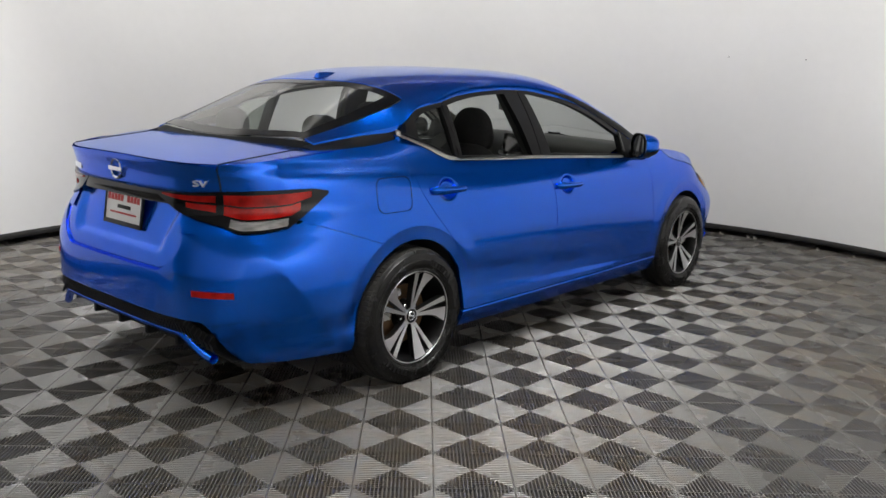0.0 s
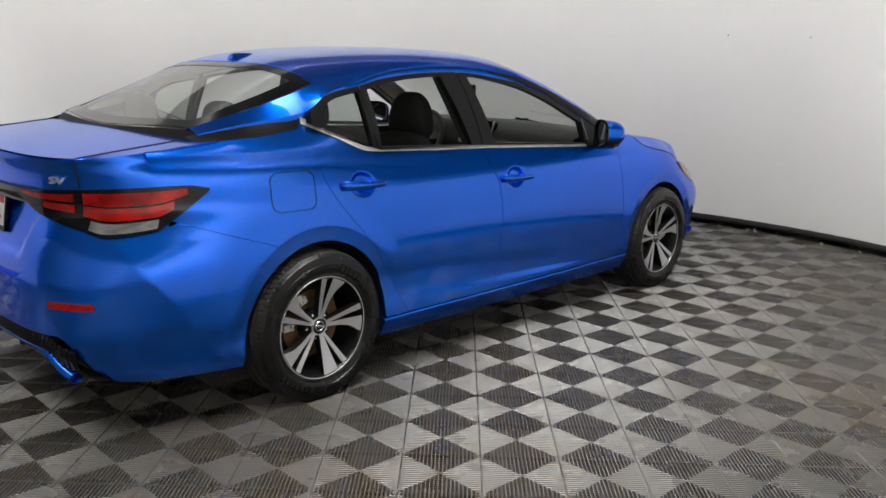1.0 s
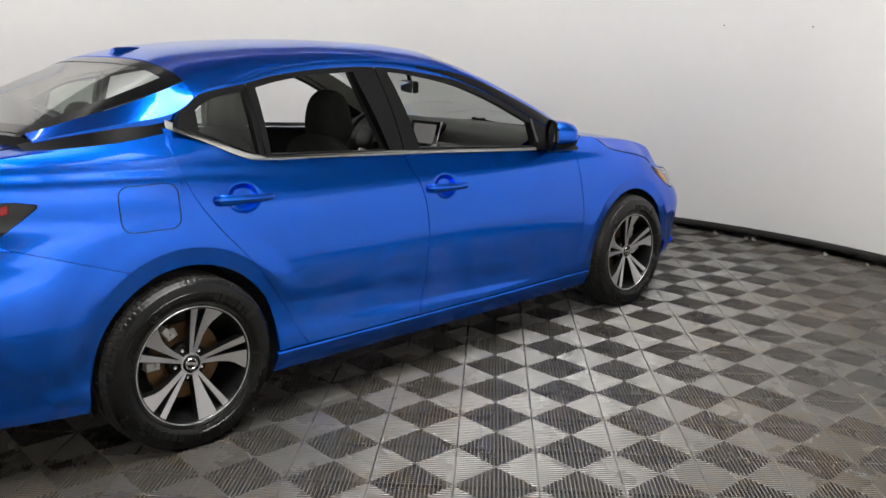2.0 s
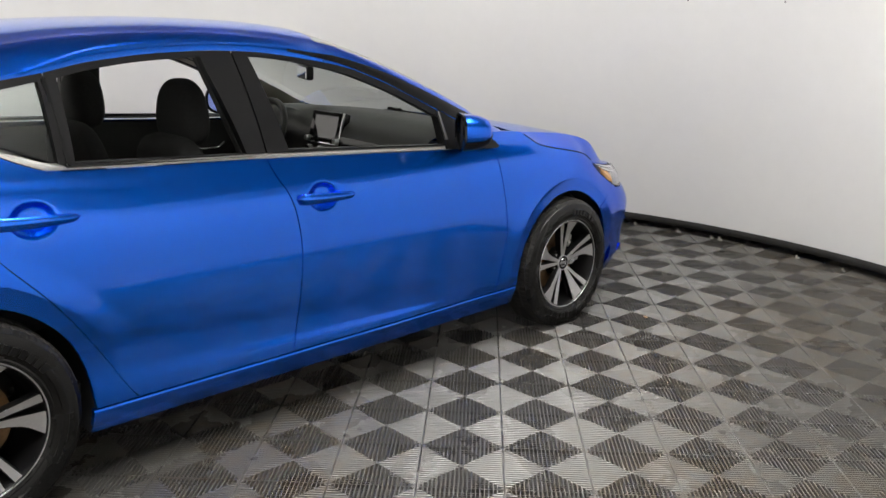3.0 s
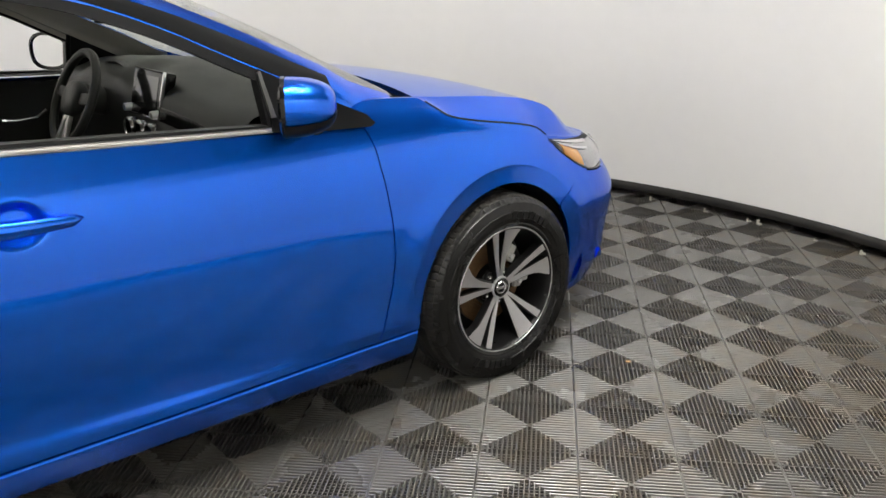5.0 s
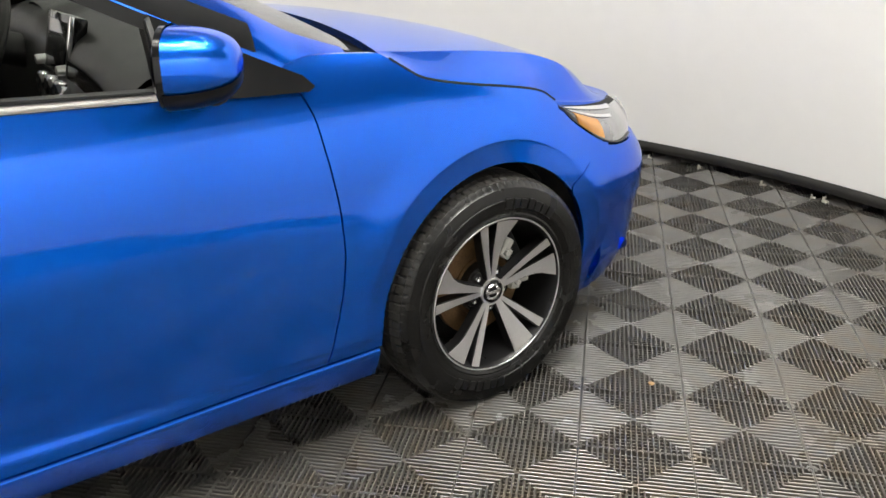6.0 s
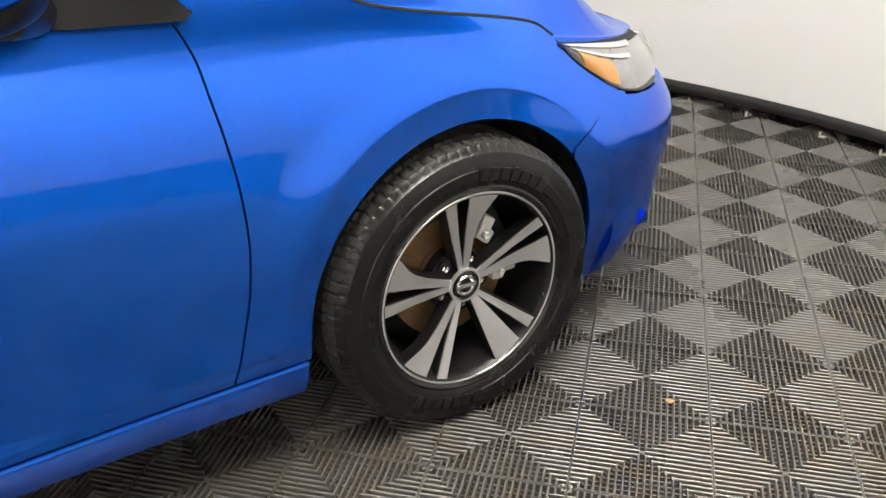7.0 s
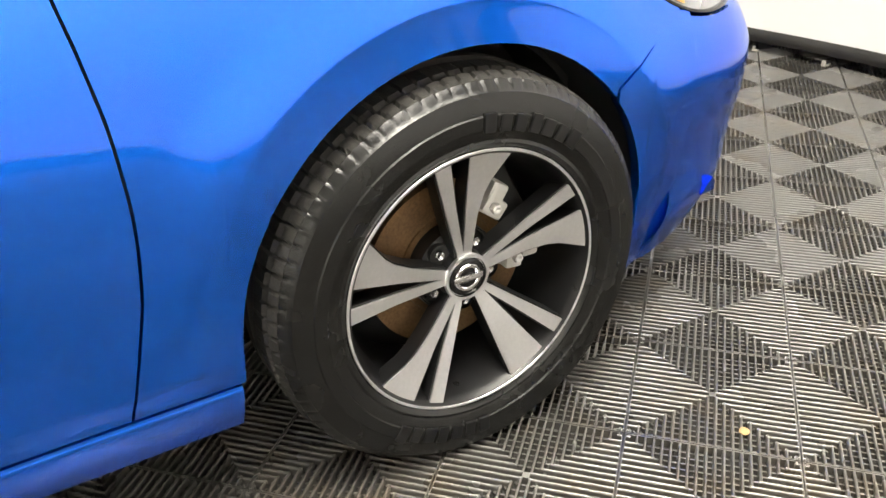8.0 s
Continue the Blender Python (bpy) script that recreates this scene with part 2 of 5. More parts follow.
def ring_sheet(outer, inner, f):
    """A flat frame between two closed outlines of the same length."""
    bm = bmesh.new()
    loops = [[bm.verts.new(f(a, b, 0)) for a, b in loop] for loop in (outer, inner)]
    n = len(outer)
    for i in range(n):
        bm.faces.new((loops[0][i], loops[0][(i + 1) % n], loops[1][(i + 1) % n], loops[1][i]))
    return bm


def spread(corners, n):
    """n points on each side of a polygon given by its corners."""
    out = []
    for i, (a, b) in enumerate(corners):
        c, d = corners[(i + 1) % len(corners)]
        out += [(a + (c - a) * k / n, b + (d - b) * k / n) for k in range(n)]
    return out


# ---- the booth ----
def arc_point(az, r, z):
    return (CX + r * math.cos(radians(az)), CY + r * math.sin(radians(az)), z)


AZ0, AZ1, TOP = -28, 250, 3.3


def arc_wall(name, section, material, label, az0=AZ0, az1=AZ1):
    """A solid bent along the booth's circle: section is a closed loop of (radius, z)."""
    bm = grid(lin(az0, az1, 130), section + section[:1], lambda az, p: arc_point(az, p[0], p[1]))
    bmesh.ops.remove_doubles(bm, verts=bm.verts, dist=1e-5)
    bmesh.ops.holes_fill(bm, edges=[e for e in bm.edges if e.is_boundary])
    return tagged(part(name, bm, material, label=label), category=name.split("_")[0], kind="structure")


# unseen low wall, its height set to shape the reflections in the car's side
SCREEN_AZ, SCREEN_TOP = 64, 1.55
arc_wall("wall_round", [(RAD, 0.06), (RAD + 0.1, 0.06), (RAD + 0.1, TOP), (RAD, TOP)], WALL, "smooth white curved booth wall with faint scuffs", SCREEN_AZ)
arc_wall("wall_screen", [(RAD, 0.06), (RAD + 0.1, 0.06), (RAD + 0.1, SCREEN_TOP), (RAD, SCREEN_TOP)], WALL, "unseen lower white curved wall at the booth's open side, added for reflections", AZ0, SCREEN_AZ)
arc_wall("baseboard", [(RAD - 0.030, 0.046), (RAD + 0.10, 0.046), (RAD + 0.10, 0.059), (RAD - 0.002, 0.059), (RAD - 0.002, 0.088), (RAD - 0.018, 0.090), (RAD - 0.028, 0.082), (RAD - 0.034, 0.062)], BASE,
         "black rail along the foot of the curved wall, clear of the floor")
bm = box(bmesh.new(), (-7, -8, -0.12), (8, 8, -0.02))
tagged(part("floor", bm, SHADED_SUBFLOOR, label="floor under the plastic tiles, near-black for the shade between the ribs", smooth=0), category="floor", kind="structure")
bm = box(bmesh.new(), (-7, -8, TOP), (8, 8, TOP + 0.1))
tagged(part("ceiling", bm, CEIL, label="plain dark grey ceiling over the booth", smooth=0), category="ceiling", kind="structure")
# unseen hall walls: white ones bounce light, dark ones darken the car's reflections
for name, lo, hi, paint, label in (("wall_north", (-7, 8, 0), (8, 8.1, TOP), HALL, "unseen plain dark grey outer wall of the hall, added for dark reflections"),
                                   ("wall_west", (-7.1, -8, 0), (-7, 8, TOP), HALL, "unseen plain dark grey outer wall of the hall, added for dark reflections"),
                                   ("wall_south", (-7, -5.7, 0), (6.4, -5.6, TOP), WALL, "unseen plain white wall of the hall, added to bounce light"),
                                   ("wall_east", (6.4, -5.7, 0), (6.5, 8, TOP), WALL, "unseen plain white wall of the hall, added to bounce light")):
    bm = box(bmesh.new(), [v - 0.02 * (k == 2) for k, v in enumerate(lo)], hi)
    tagged(part(name, bm, paint, label=label, smooth=0), category="wall", kind="structure")


# ---- the car's shape: x to its right, y ahead, the rear axle at y = 0 ----
HUB_Z = 0.316
ARCH = ((0.0, 0.357), (2.705, 0.361))          # arch centre, radius
YA, YB = 0.35, 2.2
SECTION = [(0.18, 0.836), (0.23, 0.853), (0.275, 0.8645), (0.29, 0.8645), (0.30, 0.864), (0.345, 0.857), (0.385, 0.858), (0.46, 0.868), (0.55, 0.8735), (0.62, 0.872), (0.70, 0.866),
           (0.80, 0.8565), (0.855, 0.8475), (0.88, 0.841), (0.90, 0.834), (0.93, 0.8225), (0.97, 0.807), (1.05, 0.777), (1.14, 0.745)]
SHOULDER = [(0.80, 0.856), (0.86, 0.848), (0.90, 0.842), (0.95, 0.832), (0.98, 0.823), (1.04, 0.792), (1.09, 0.754), (1.15, 0.70)]
REAR_D = [(0.22, 1.27), (0.30, 1.325), (0.36, 1.36), (0.42, 1.372), (0.60, 1.37), (0.66, 1.362), (0.75, 1.34), (0.80, 1.322), (0.86, 1.305), (0.97, 1.315), (1.04, 1.335)]
FRONT_D = [(0.16, 1.34), (0.25, 1.385), (0.45, 1.42), (0.52, 1.415), (0.58, 1.385), (0.64, 1.335), (0.7, 1.295), (0.80, 1.20), (0.9, 1.1)]
HOOD_Z = [(2.1, 1.0), (2.40, 0.982), (2.45, 0.952), (2.50, 0.920), (2.55, 0.905), (2.62, 0.890), (2.77, 0.863), (2.855, 0.845), (2.91, 0.828), (2.965, 0.795), (3.03, 0.778), (3.2, 0.745), (3.35, 0.70)]
FEND_Z = [(2.1, 1.0), (2.42, 0.995), (2.6, 0.975), (2.8, 0.945), (2.95, 0.89), (3.05, 0.835), (3.2, 0.777), (3.35, 0.71)]
QUARTER_Z = [(-1.02, 1.02), (-0.9, 1.035), (-0.6, 1.068), (-0.42, 1.086), (-0.15, 1.102), (0.0, 1.121), (0.05, 1.128), (0.1, 1.14)]
BELT = [(0.0, 1.145), (0.04, 1.128), (0.15, 1.082), (0.25, 1.035), (0.31, 1.015), (0.40, 1.008), (1.03, 0.985), (1.9, 0.945), (2.2, 0.935)]
REAR_EDGE = [(0.005, 1.15), (0.012, 1.05), (0.03, 0.96), (0.11, 0.82), (0.27, 0.63), (0.40, 0.44), (0.465, 0.325), (0.50, 0.274)]   # y, z of the rear door's edge
SPLIT = [(0.28, 1.092), (0.41, 1.118), (0.53, 1.128), (0.66, 1.138), (0.72, 1.135), (0.80, 1.122), (0.86, 1.102), (0.92, 1.068), (0.98, 1.046), (1.0, 1.042)]                                      # z, y
NOSE_EDGE = [(0.28, 2.19), (0.37, 2.213), (0.47, 2.234), (0.57, 2.242), (0.65, 2.239), (0.74, 2.227), (0.82, 2.212), (0.865, 2.204), (0.905, 2.19), (0.95, 2.168), (0.99, 2.14)]


CREASE_Z = [(-0.6, 0.985), (-0.22, 0.975), (0.07, 0.964), (0.5, 0.937), (0.9, 0.90)]


def bumper_fold(y, z):
    """How far the rear bumper's side draws in: behind a slanting crease, and under a low one."""
    yc = -0.56 - (z - 0.402) * 0.72
    fold = 0.034 * (1 - math.exp(-max(yc - y, 0) / 0.13)) * ease(0.80, 0.62, z)
    return fold + 0.16 * max(0.405 - z, 0) * ease(-0.33, -0.45, y)


def shelf(y, z):
    """The small shelf above the crease that runs from the tail lamp into the rear door."""
    zs = sp(CREASE_Z, y)
    return 0.006 * ease(zs, zs + 0.045, z) * ease(0.85, 0.25, y)


def width(y, z):
    """Half the body's width at (y, z), on its right-hand skin."""
    # the fold low on the doors falls towards the front
    if z < 0.62 and 0.0 < y < 2.4:
        fold = sp([(0.0, 0.375), (0.4, 0.455), (0.75, 0.43), (1.13, 0.385), (1.9, 0.325), (2.25, 0.312), (2.4, 0.33)], y)
        z = 0.29 + (z - 0.29) * 0.085 / (fold - 0.29) if 0.29 < z < fold else (0.62 - (0.62 - z) * 0.245 / (0.62 - fold) if z >= fold else z)
    w = sp(SECTION, z)
    if z < 0.46:
        w += (sp([(0.18, 0.830), (0.24, 0.846), (0.30, 0.856), (0.46, 0.868)], z) - w) * ease(1.5, 2.2, y)
    # shoulders that roll over towards the boot and the bonnet
    if y < 0.6:
        w += (sp(SHOULDER, z) - w) * ease(0.6, -0.15, y) * ease(0.80, 0.90, z)
    if y > 1.95:
        dz = max(sp(FEND_Z, y) - z, 0)
        w += (0.867 - 0.105 * math.exp(-dz / 0.095) - w) * ease(1.95, 2.4, y) * ease(0.55, 0.75, z)
    w -= shelf(y, z)
    # hollows behind the door handles
    for yh, zh in ((0.245, 0.884), (1.25, 0.832)):
        q = ((y - yh) / 0.066) ** 2 + ((z - zh) / 0.050) ** 2
        if q < 1.3:
            w -= 0.014 * ease(1.25, 0.25, q)
    # wheel arch flares
    for yc, r in ARCH:
        d = math.hypot(y - yc, z - HUB_Z) - r
        lobe = 0.006 * ease(0.16, 0.062, d) if d > 0.062 else 0.006 - 0.010 * (1 - d / 0.062) ** 0.8
        w += lobe * ease(0.26, 0.50, z) if d > -0.02 else 0
    if y < -0.33 and z < 0.79:
        w -= bumper_fold(y, z)
    if y < -0.3 and z < 0.75:
        w += 0.09 * (0.75 - max(z, 0.42)) * ease(-0.3, -0.5, y)
    if y > 3.0 and z < 0.50:
        w -= 0.07 * (0.50 - z) * ease(3.02, 3.16, y)
    if y < YA:
        d, p = sp(REAR_D, z), 5.0 - 1.4 * ease(0.6, 0.9, z)
        w *= max(1 - ((YA - y) / d) ** p, 0) ** (1 / p)
    if y > YB:
        d, p = sp(FRONT_D, z), 4.0
        w *= max(1 - ((y - YB) / d) ** p, 0) ** (1 / p)
    return w


def skin(y, z, out=0.0):
    return (width(y, z) + out, y, z)


def arch_z(y, low):
    for yc, r in ARCH:
        if abs(y - yc) < r:
            low = max(low, HUB_Z + math.sqrt(r * r - (y - yc) ** 2))
    return low


def columns(y0, y1, n):
    ys = set(lin(y0, y1, n))
    for yc, r in ARCH:
        ys |= {yc + r * math.cos(math.pi * k / 40) for k in range(41) if y0 < yc + r * math.cos(math.pi * k / 40) < y1}
    for yh in (0.245, 1.25):
        ys |= {yh - 0.08 + 0.005 * k for k in range(33) if y0 + 0.02 < yh - 0.08 + 0.005 * k < y1 - 0.02}
    if y0 < 0.0 < y1 or 0.0 < y0 < 0.02:
        ys |= {0.002 * k for k in range(4, 60) if y0 + 0.003 < 0.002 * k < y1}
    ys = sorted(ys)
    return [y for i, y in enumerate(ys) if i == 0 or y - ys[i - 1] > 1.5e-3]


GAP = 0.002


def side_panel(name, y_left, y_right, z_low, z_high, side, parent, n=40, rows=30, label="", material=None, lead=1.0, proud=0.0, tuck=0.0):
    """A body panel on the skin between two edges y(z) and two edges z(y)."""
    a, b = y_left(0.6), y_right(0.6)
    ss = [(y - a) / (b - a) for y in columns(a, b, n)]

    def f(s, t):
        y, z = a + (b - a) * s, 0.6
        for _ in range(6):
            lo, hi = z_low(y) + GAP, z_high(y) - GAP
            z = lo + max(hi - lo, 0.0) * t
            y = a + GAP + (b - a - 2 * GAP) * s + (y_left(z) - a) * max(1 - s / lead, 0) + (y_right(z) - b) * s
        return skin(y, z, proud * (1 - 0.85 * ease(0.89, 1.0, t)) - tuck * (1 - t) ** 1.6)
    bm = grid(ss, lin(0, 1, rows), f, side)
    flange(bm, lambda c: Vector((-side, 0, 0)), 0.02)
    return part(name, bm, material or PAINT, parent, label)


car = new("car")
tagged(car, "metallic blue four-door sedan with front windows down", "car")


LAMP_LOW = [(2.962, 0.787), (3.01, 0.742), (3.075, 0.697), (3.14, 0.661), (3.21, 0.637), (3.28, 0.626), (3.42, 0.62)]


def tail_low(y):
    """The seam between rear bumper and quarter panel, from the arch up to the tail lamp."""
    return sp([(-0.60, 0.815), (-0.13, 0.655)], y)


DOOR_LOW = 0.274
for side in (1, -1):
    sill_low = 0.182
    side_panel("quarter_panel", lambda z: -0.62, lambda z: 0.50,
               lambda y: tail_low(y) if y < -0.14 else arch_z(y, DOOR_LOW),
               lambda y: sp(QUARTER_Z, y) if y < 0.005 else sp(REAR_EDGE, y), side, car, 110, 90)
    door = side_panel("rear_door", lambda z: 0.006, lambda z: sp(SPLIT, z),
                      lambda y: sp(REAR_EDGE, y) if y < 0.5 else DOOR_LOW, lambda y: sp(BELT, y), side, car, 60, 110)
    front = side_panel("front_door", lambda z: sp(SPLIT, z), lambda z: sp(NOSE_EDGE, z), lambda y: DOOR_LOW, lambda y: sp(BELT, y), side, car, 50, 110)
    side_panel("front_fender", lambda z: sp(NOSE_EDGE, z), lambda z: 3.15,
               lambda y: arch_z(y, DOOR_LOW) if y < 2.98 else sp([(2.98, 0.565), (3.05, 0.61), (3.15, 0.648)], y),
               lambda y: min(sp(HOOD_Z, y), sp([(2.12, 0.945), (2.17, 0.985), (2.25, 0.994), (2.42, 0.985)], y)) if y < 2.962 else sp(LAMP_LOW, y),
               side, car, 120, 70, lead=0.11)
    side_panel("sill", lambda z: 0.352, lambda z: 2.338, lambda y: sill_low, lambda y: DOOR_LOW - 0.001, side, car, 30, 36, proud=0.0045, tuck=0.014)
    # belt moulding
    bm = grid(lin(0.02, 1.9, 80), lin(0, 1, 7), lambda y, t: skin(y, sp(BELT, y) + 0.001 + (0.017 + 0.012 * ease(0.42, 0.12, y)) * t, 0.004 + 0.003 * math.sin(math.pi * t) + 0.003 * t), side)
    part("belt_moulding", bm, SATIN, car, "thin satin chrome strip under the side windows")


# rear and front bumpers, swept round the corners
def sweep(a, z, front=False):
    """A point of the body's outline at height z: a = 0 on the flank, 1 on the centre line."""
    y0 = YB if front else YA
    sgn = 1 if front else -1
    ang = a * math.pi / 2
    d = sp(FRONT_D if front else REAR_D, z)
    p = 4.0 if front else 5.0 - 1.4 * ease(0.6, 0.9, z)
    w = sp(SECTION, z)
    if front:
        w += (0.867 - 0.105 * math.exp(-max(0.74 - z, 0) / 0.095) - w) * ease(0.55, 0.75, z)
        w -= 0.07 * max(0.50 - z, 0)
    else:
        m = ease(50, 65, a * 90)
        w = w + (sp(SHOULDER, z) * (1 - m) + 0.868 * m - w) * ease(0.8, 0.9, z)
    r = 1 / ((math.cos(ang) / w) ** p + (math.sin(ang) / d) ** p) ** (1 / p)
    x, y = r * math.cos(ang), y0 + sgn * r * math.sin(ang)
    if not front:
        x -= ((bumper_fold(y, z) if z < 0.79 else 0) + shelf(y, z) - 0.09 * max(0.75 - max(z, 0.42), 0)) * ease(0.0, 0.78, x)
    if abs(y - y0) < (0.95 if front else 1.0):
        x = width(y, z)
    return x, y, z


def rear_x(x, z, out=0.0):
    """The tail's surface at (x, z)."""
    d, p = sp(REAR_D, z), 5.0 - 1.4 * ease(0.6, 0.9, z)
    w = 0.868
    return (x, YA - d * max(1 - (abs(x) / w) ** p, 0) ** (1 / p) - out, z)


def bumper_high(x, y):
    """Upper edge of the rear bumper: a low ledge under the boot lid that climbs to the tail lamps."""
    if y > -0.6:
        return tail_low(y)
    return sp([(0, 0.595), (0.37, 0.60), (0.43, 0.625), (0.61, 0.785), (0.70, 0.772), (0.77, 0.790), (0.80, 0.815)], x)


def rear_bumper_point(s, t):
    y = -0.14
    # flank columns are spaced by y, tail columns by the angle
    if s < 0.4:
        y = -0.14 - (0.56 * s / 0.4)
        lo, hi = arch_z(y, 0.225), bumper_high(width(y, 0.8), y)
        z = lo + (hi - lo) * t
        return skin(y, z)
    a0 = math.atan2(YA + 0.70, width(-0.70, 0.5)) / (math.pi / 2)
    a = a0 + (1 - a0) * (s - 0.4) / 0.6
    x, y, _ = sweep(a, 0.5)
    lo = 0.225 + 0.195 * ease(0.76, 0.60, x)
    hi = bumper_high(x, min(y, -0.7))
    z = lo + (hi - lo) * t
    return sweep(a, z)


bm = bmesh.new()
half = [grid(sorted(set(lin(0, 1, 150) + [0.4 * (1 - math.cos(k * math.pi / 24)) * 0.41 for k in range(12)])), lin(0, 1, 64), rear_bumper_point, s) for s in (1, -1)]
for h in half:
    me = bpy.data.meshes.new("half")
    h.to_mesh(me)
    bm.from_mesh(me)
    h.free()
flange(bm, lambda c: Vector((0, 1, 0)) if c.y < -0.55 else Vector((-math.copysign(1, c.x), 0, 0)), 0.02)
rear_bumper = part("rear_bumper", bm, PAINT, car)


def front_bumper_point(s, t):
    if s < 0.25:
        y = 2.985 + 0.20 * s / 0.25
        lo = arch_z(y, 0.175)
        hi = sp([(2.985, 0.565), (3.05, 0.61), (3.145, 0.652), (3.20, 0.636)], y)
        return skin(y, lo + (hi - lo) * t)
    a0 = math.atan2(0.985, width(3.185, 0.45)) / (math.pi / 2)
    a = a0 + (1 - a0) * (s - 0.25) / 0.75
    hi = sp([(a0, 0.640), (0.605, 0.622), (0.73, 0.612), (0.86, 0.62), (1, 0.65)], a)
    return sweep(a, 0.175 + (hi - 0.175) * t, True)


bm = bmesh.new()
for s in (1, -1):
    h = grid(sorted(set(lin(0, 1, 60) + lin(0, 0.25, 30))), lin(0, 1, 24), front_bumper_point, s)
    me = bpy.data.meshes.new("half")
    h.to_mesh(me)
    bm.from_mesh(me)
    h.free()
flange(bm, lambda c: Vector((0, -1, 0)) if c.y > 3.2 else Vector((-math.copysign(1, c.x), 0, 0)), 0.02)
front_bumper = part("front_bumper", bm, PAINT, car)

# ---- canopy: roof, glass and pillars ----
RAIL = [(-0.50, 1.085), (-0.41, 1.107), (-0.15, 1.153), (0.0, 1.174), (0.05, 1.186), (0.10, 1.209), (0.16, 1.249), (0.22, 1.271), (0.30, 1.286), (0.37, 1.298), (0.52, 1.328), (0.71, 1.35), (0.94, 1.36), (1.1, 1.355), (1.42, 1.305),
        (1.59, 1.25), (1.70, 1.203), (1.8, 1.152), (2.0, 1.055), (2.12, 1.002), (2.17, 0.97), (2.22, 0.945), (2.36, 0.92), (2.5, 0.90)]
RAIL_X = [(-0.50, 0.60), (-0.41, 0.625), (-0.15, 0.68), (0.0, 0.702), (0.05, 0.707), (0.10, 0.703), (0.16, 0.690), (0.22, 0.682), (0.30, 0.674), (0.37, 0.667), (0.52, 0.648), (0.71, 0.636), (0.94, 0.63), (1.1, 0.633), (1.42, 0.66),
          (1.59, 0.688), (1.70, 0.712), (1.8, 0.738), (2.0, 0.788), (2.12, 0.795), (2.3, 0.78), (2.5, 0.74)]
CREST = [(-0.52, 1.105), (-0.4, 1.155), (-0.2, 1.245), (0.0, 1.33), (0.12, 1.375), (0.3, 1.414), (0.6, 1.446), (0.9, 1.457), (1.2, 1.452), (1.42, 1.434), (1.7, 1.358), (2.0, 1.232), (2.3, 1.082), (2.5, 0.975)]


RAIL_EVEN = [(-0.41, 1.107), (-0.15, 1.153), (0.0, 1.190), (0.16, 1.236), (0.37, 1.296), (0.52, 1.328), (0.71, 1.35)]


def canopy(y, f, out=0.0):
    zr, zc, xr = sp(RAIL, y), sp(CREST, y), sp(RAIL_X, y)
    if y < 0.55 and abs(f) > 0.9:
        # the rear pillars are nearly flat from the glass to their lower edge
        z9 = canopy(y, 0.9)[2]
        u, k = (1 - abs(f)) / 0.1, ease(0.55, 0.25, y)
        flat = zr + (z9 - zr) * (0.97 * u + 0.03 * u ** 0.5)
        full = zr + (z9 - zr) * u ** 0.5
        return (xr * f, y, full + (flat - full) * k + out)
    if -0.15 < y < 0.52:
        # the edge dips at the quarter window; the sheet above it stays even
        zr = sp(RAIL_EVEN, y)
    z = zr + (zc - zr) * max(1 - abs(f) ** 3, 0) ** (0.5 + 0.16 * ease(0.40, -0.05, y))
    return (xr * f, y, z + out)


def side_window(y, z, out=0.0):
    return (0.822 - 0.51 * (z - 0.96) + 0.02 * math.sin(math.pi * min(max((z - 0.96) / 0.4, 0), 1)) + out, y, z)


down = lambda c: Vector((0, 0, -1))
FS = [math.sin(math.pi / 2 * k / 22) for k in range(-22, 23)]
roof_back = lambda f: 0.145 - 0.03 * (1 - f * f)
roof_front = lambda f: 1.40 + 0.05 * (1 - f * f)
FA = 0.90                                       # the pillars' inner edge, as a share of the half width
bm = grid(lin(0, 1, 50), FS, lambda t, f: canopy(roof_back(f) + (roof_front(f) - roof_back(f)) * t, f))
roof = part("roof", flange(bm, down, 0.015), PAINT, car)
GF = [FA * v for v in FS]
part("windscreen", grid(lin(0, 1, 30), GF, lambda t, f: canopy(roof_front(f) + 0.006 + (2.36 + 0.10 * (1 - f * f) - roof_front(f)) * t, f, -0.004)), GLASS, car, "laminated tinted windscreen")
rear_glass = part("rear_window", grid(lin(0, 1, 30), GF, lambda t, f: canopy(roof_back(f) - 0.006 - (roof_back(f) + 0.40 + 0.09 * (1 - f * f)) * t, f, -0.004)), GLASS, car, "sloping rear window with a black edge band")
# black band printed round the rear window
def band(y_of, f_of, n, name):
    part(name, grid(lin(0, 1, n), lin(0, 1, 3), lambda t, w: canopy(y_of(t, w), f_of(t, w), -0.002)), GLOSS_BLACK, rear_glass)
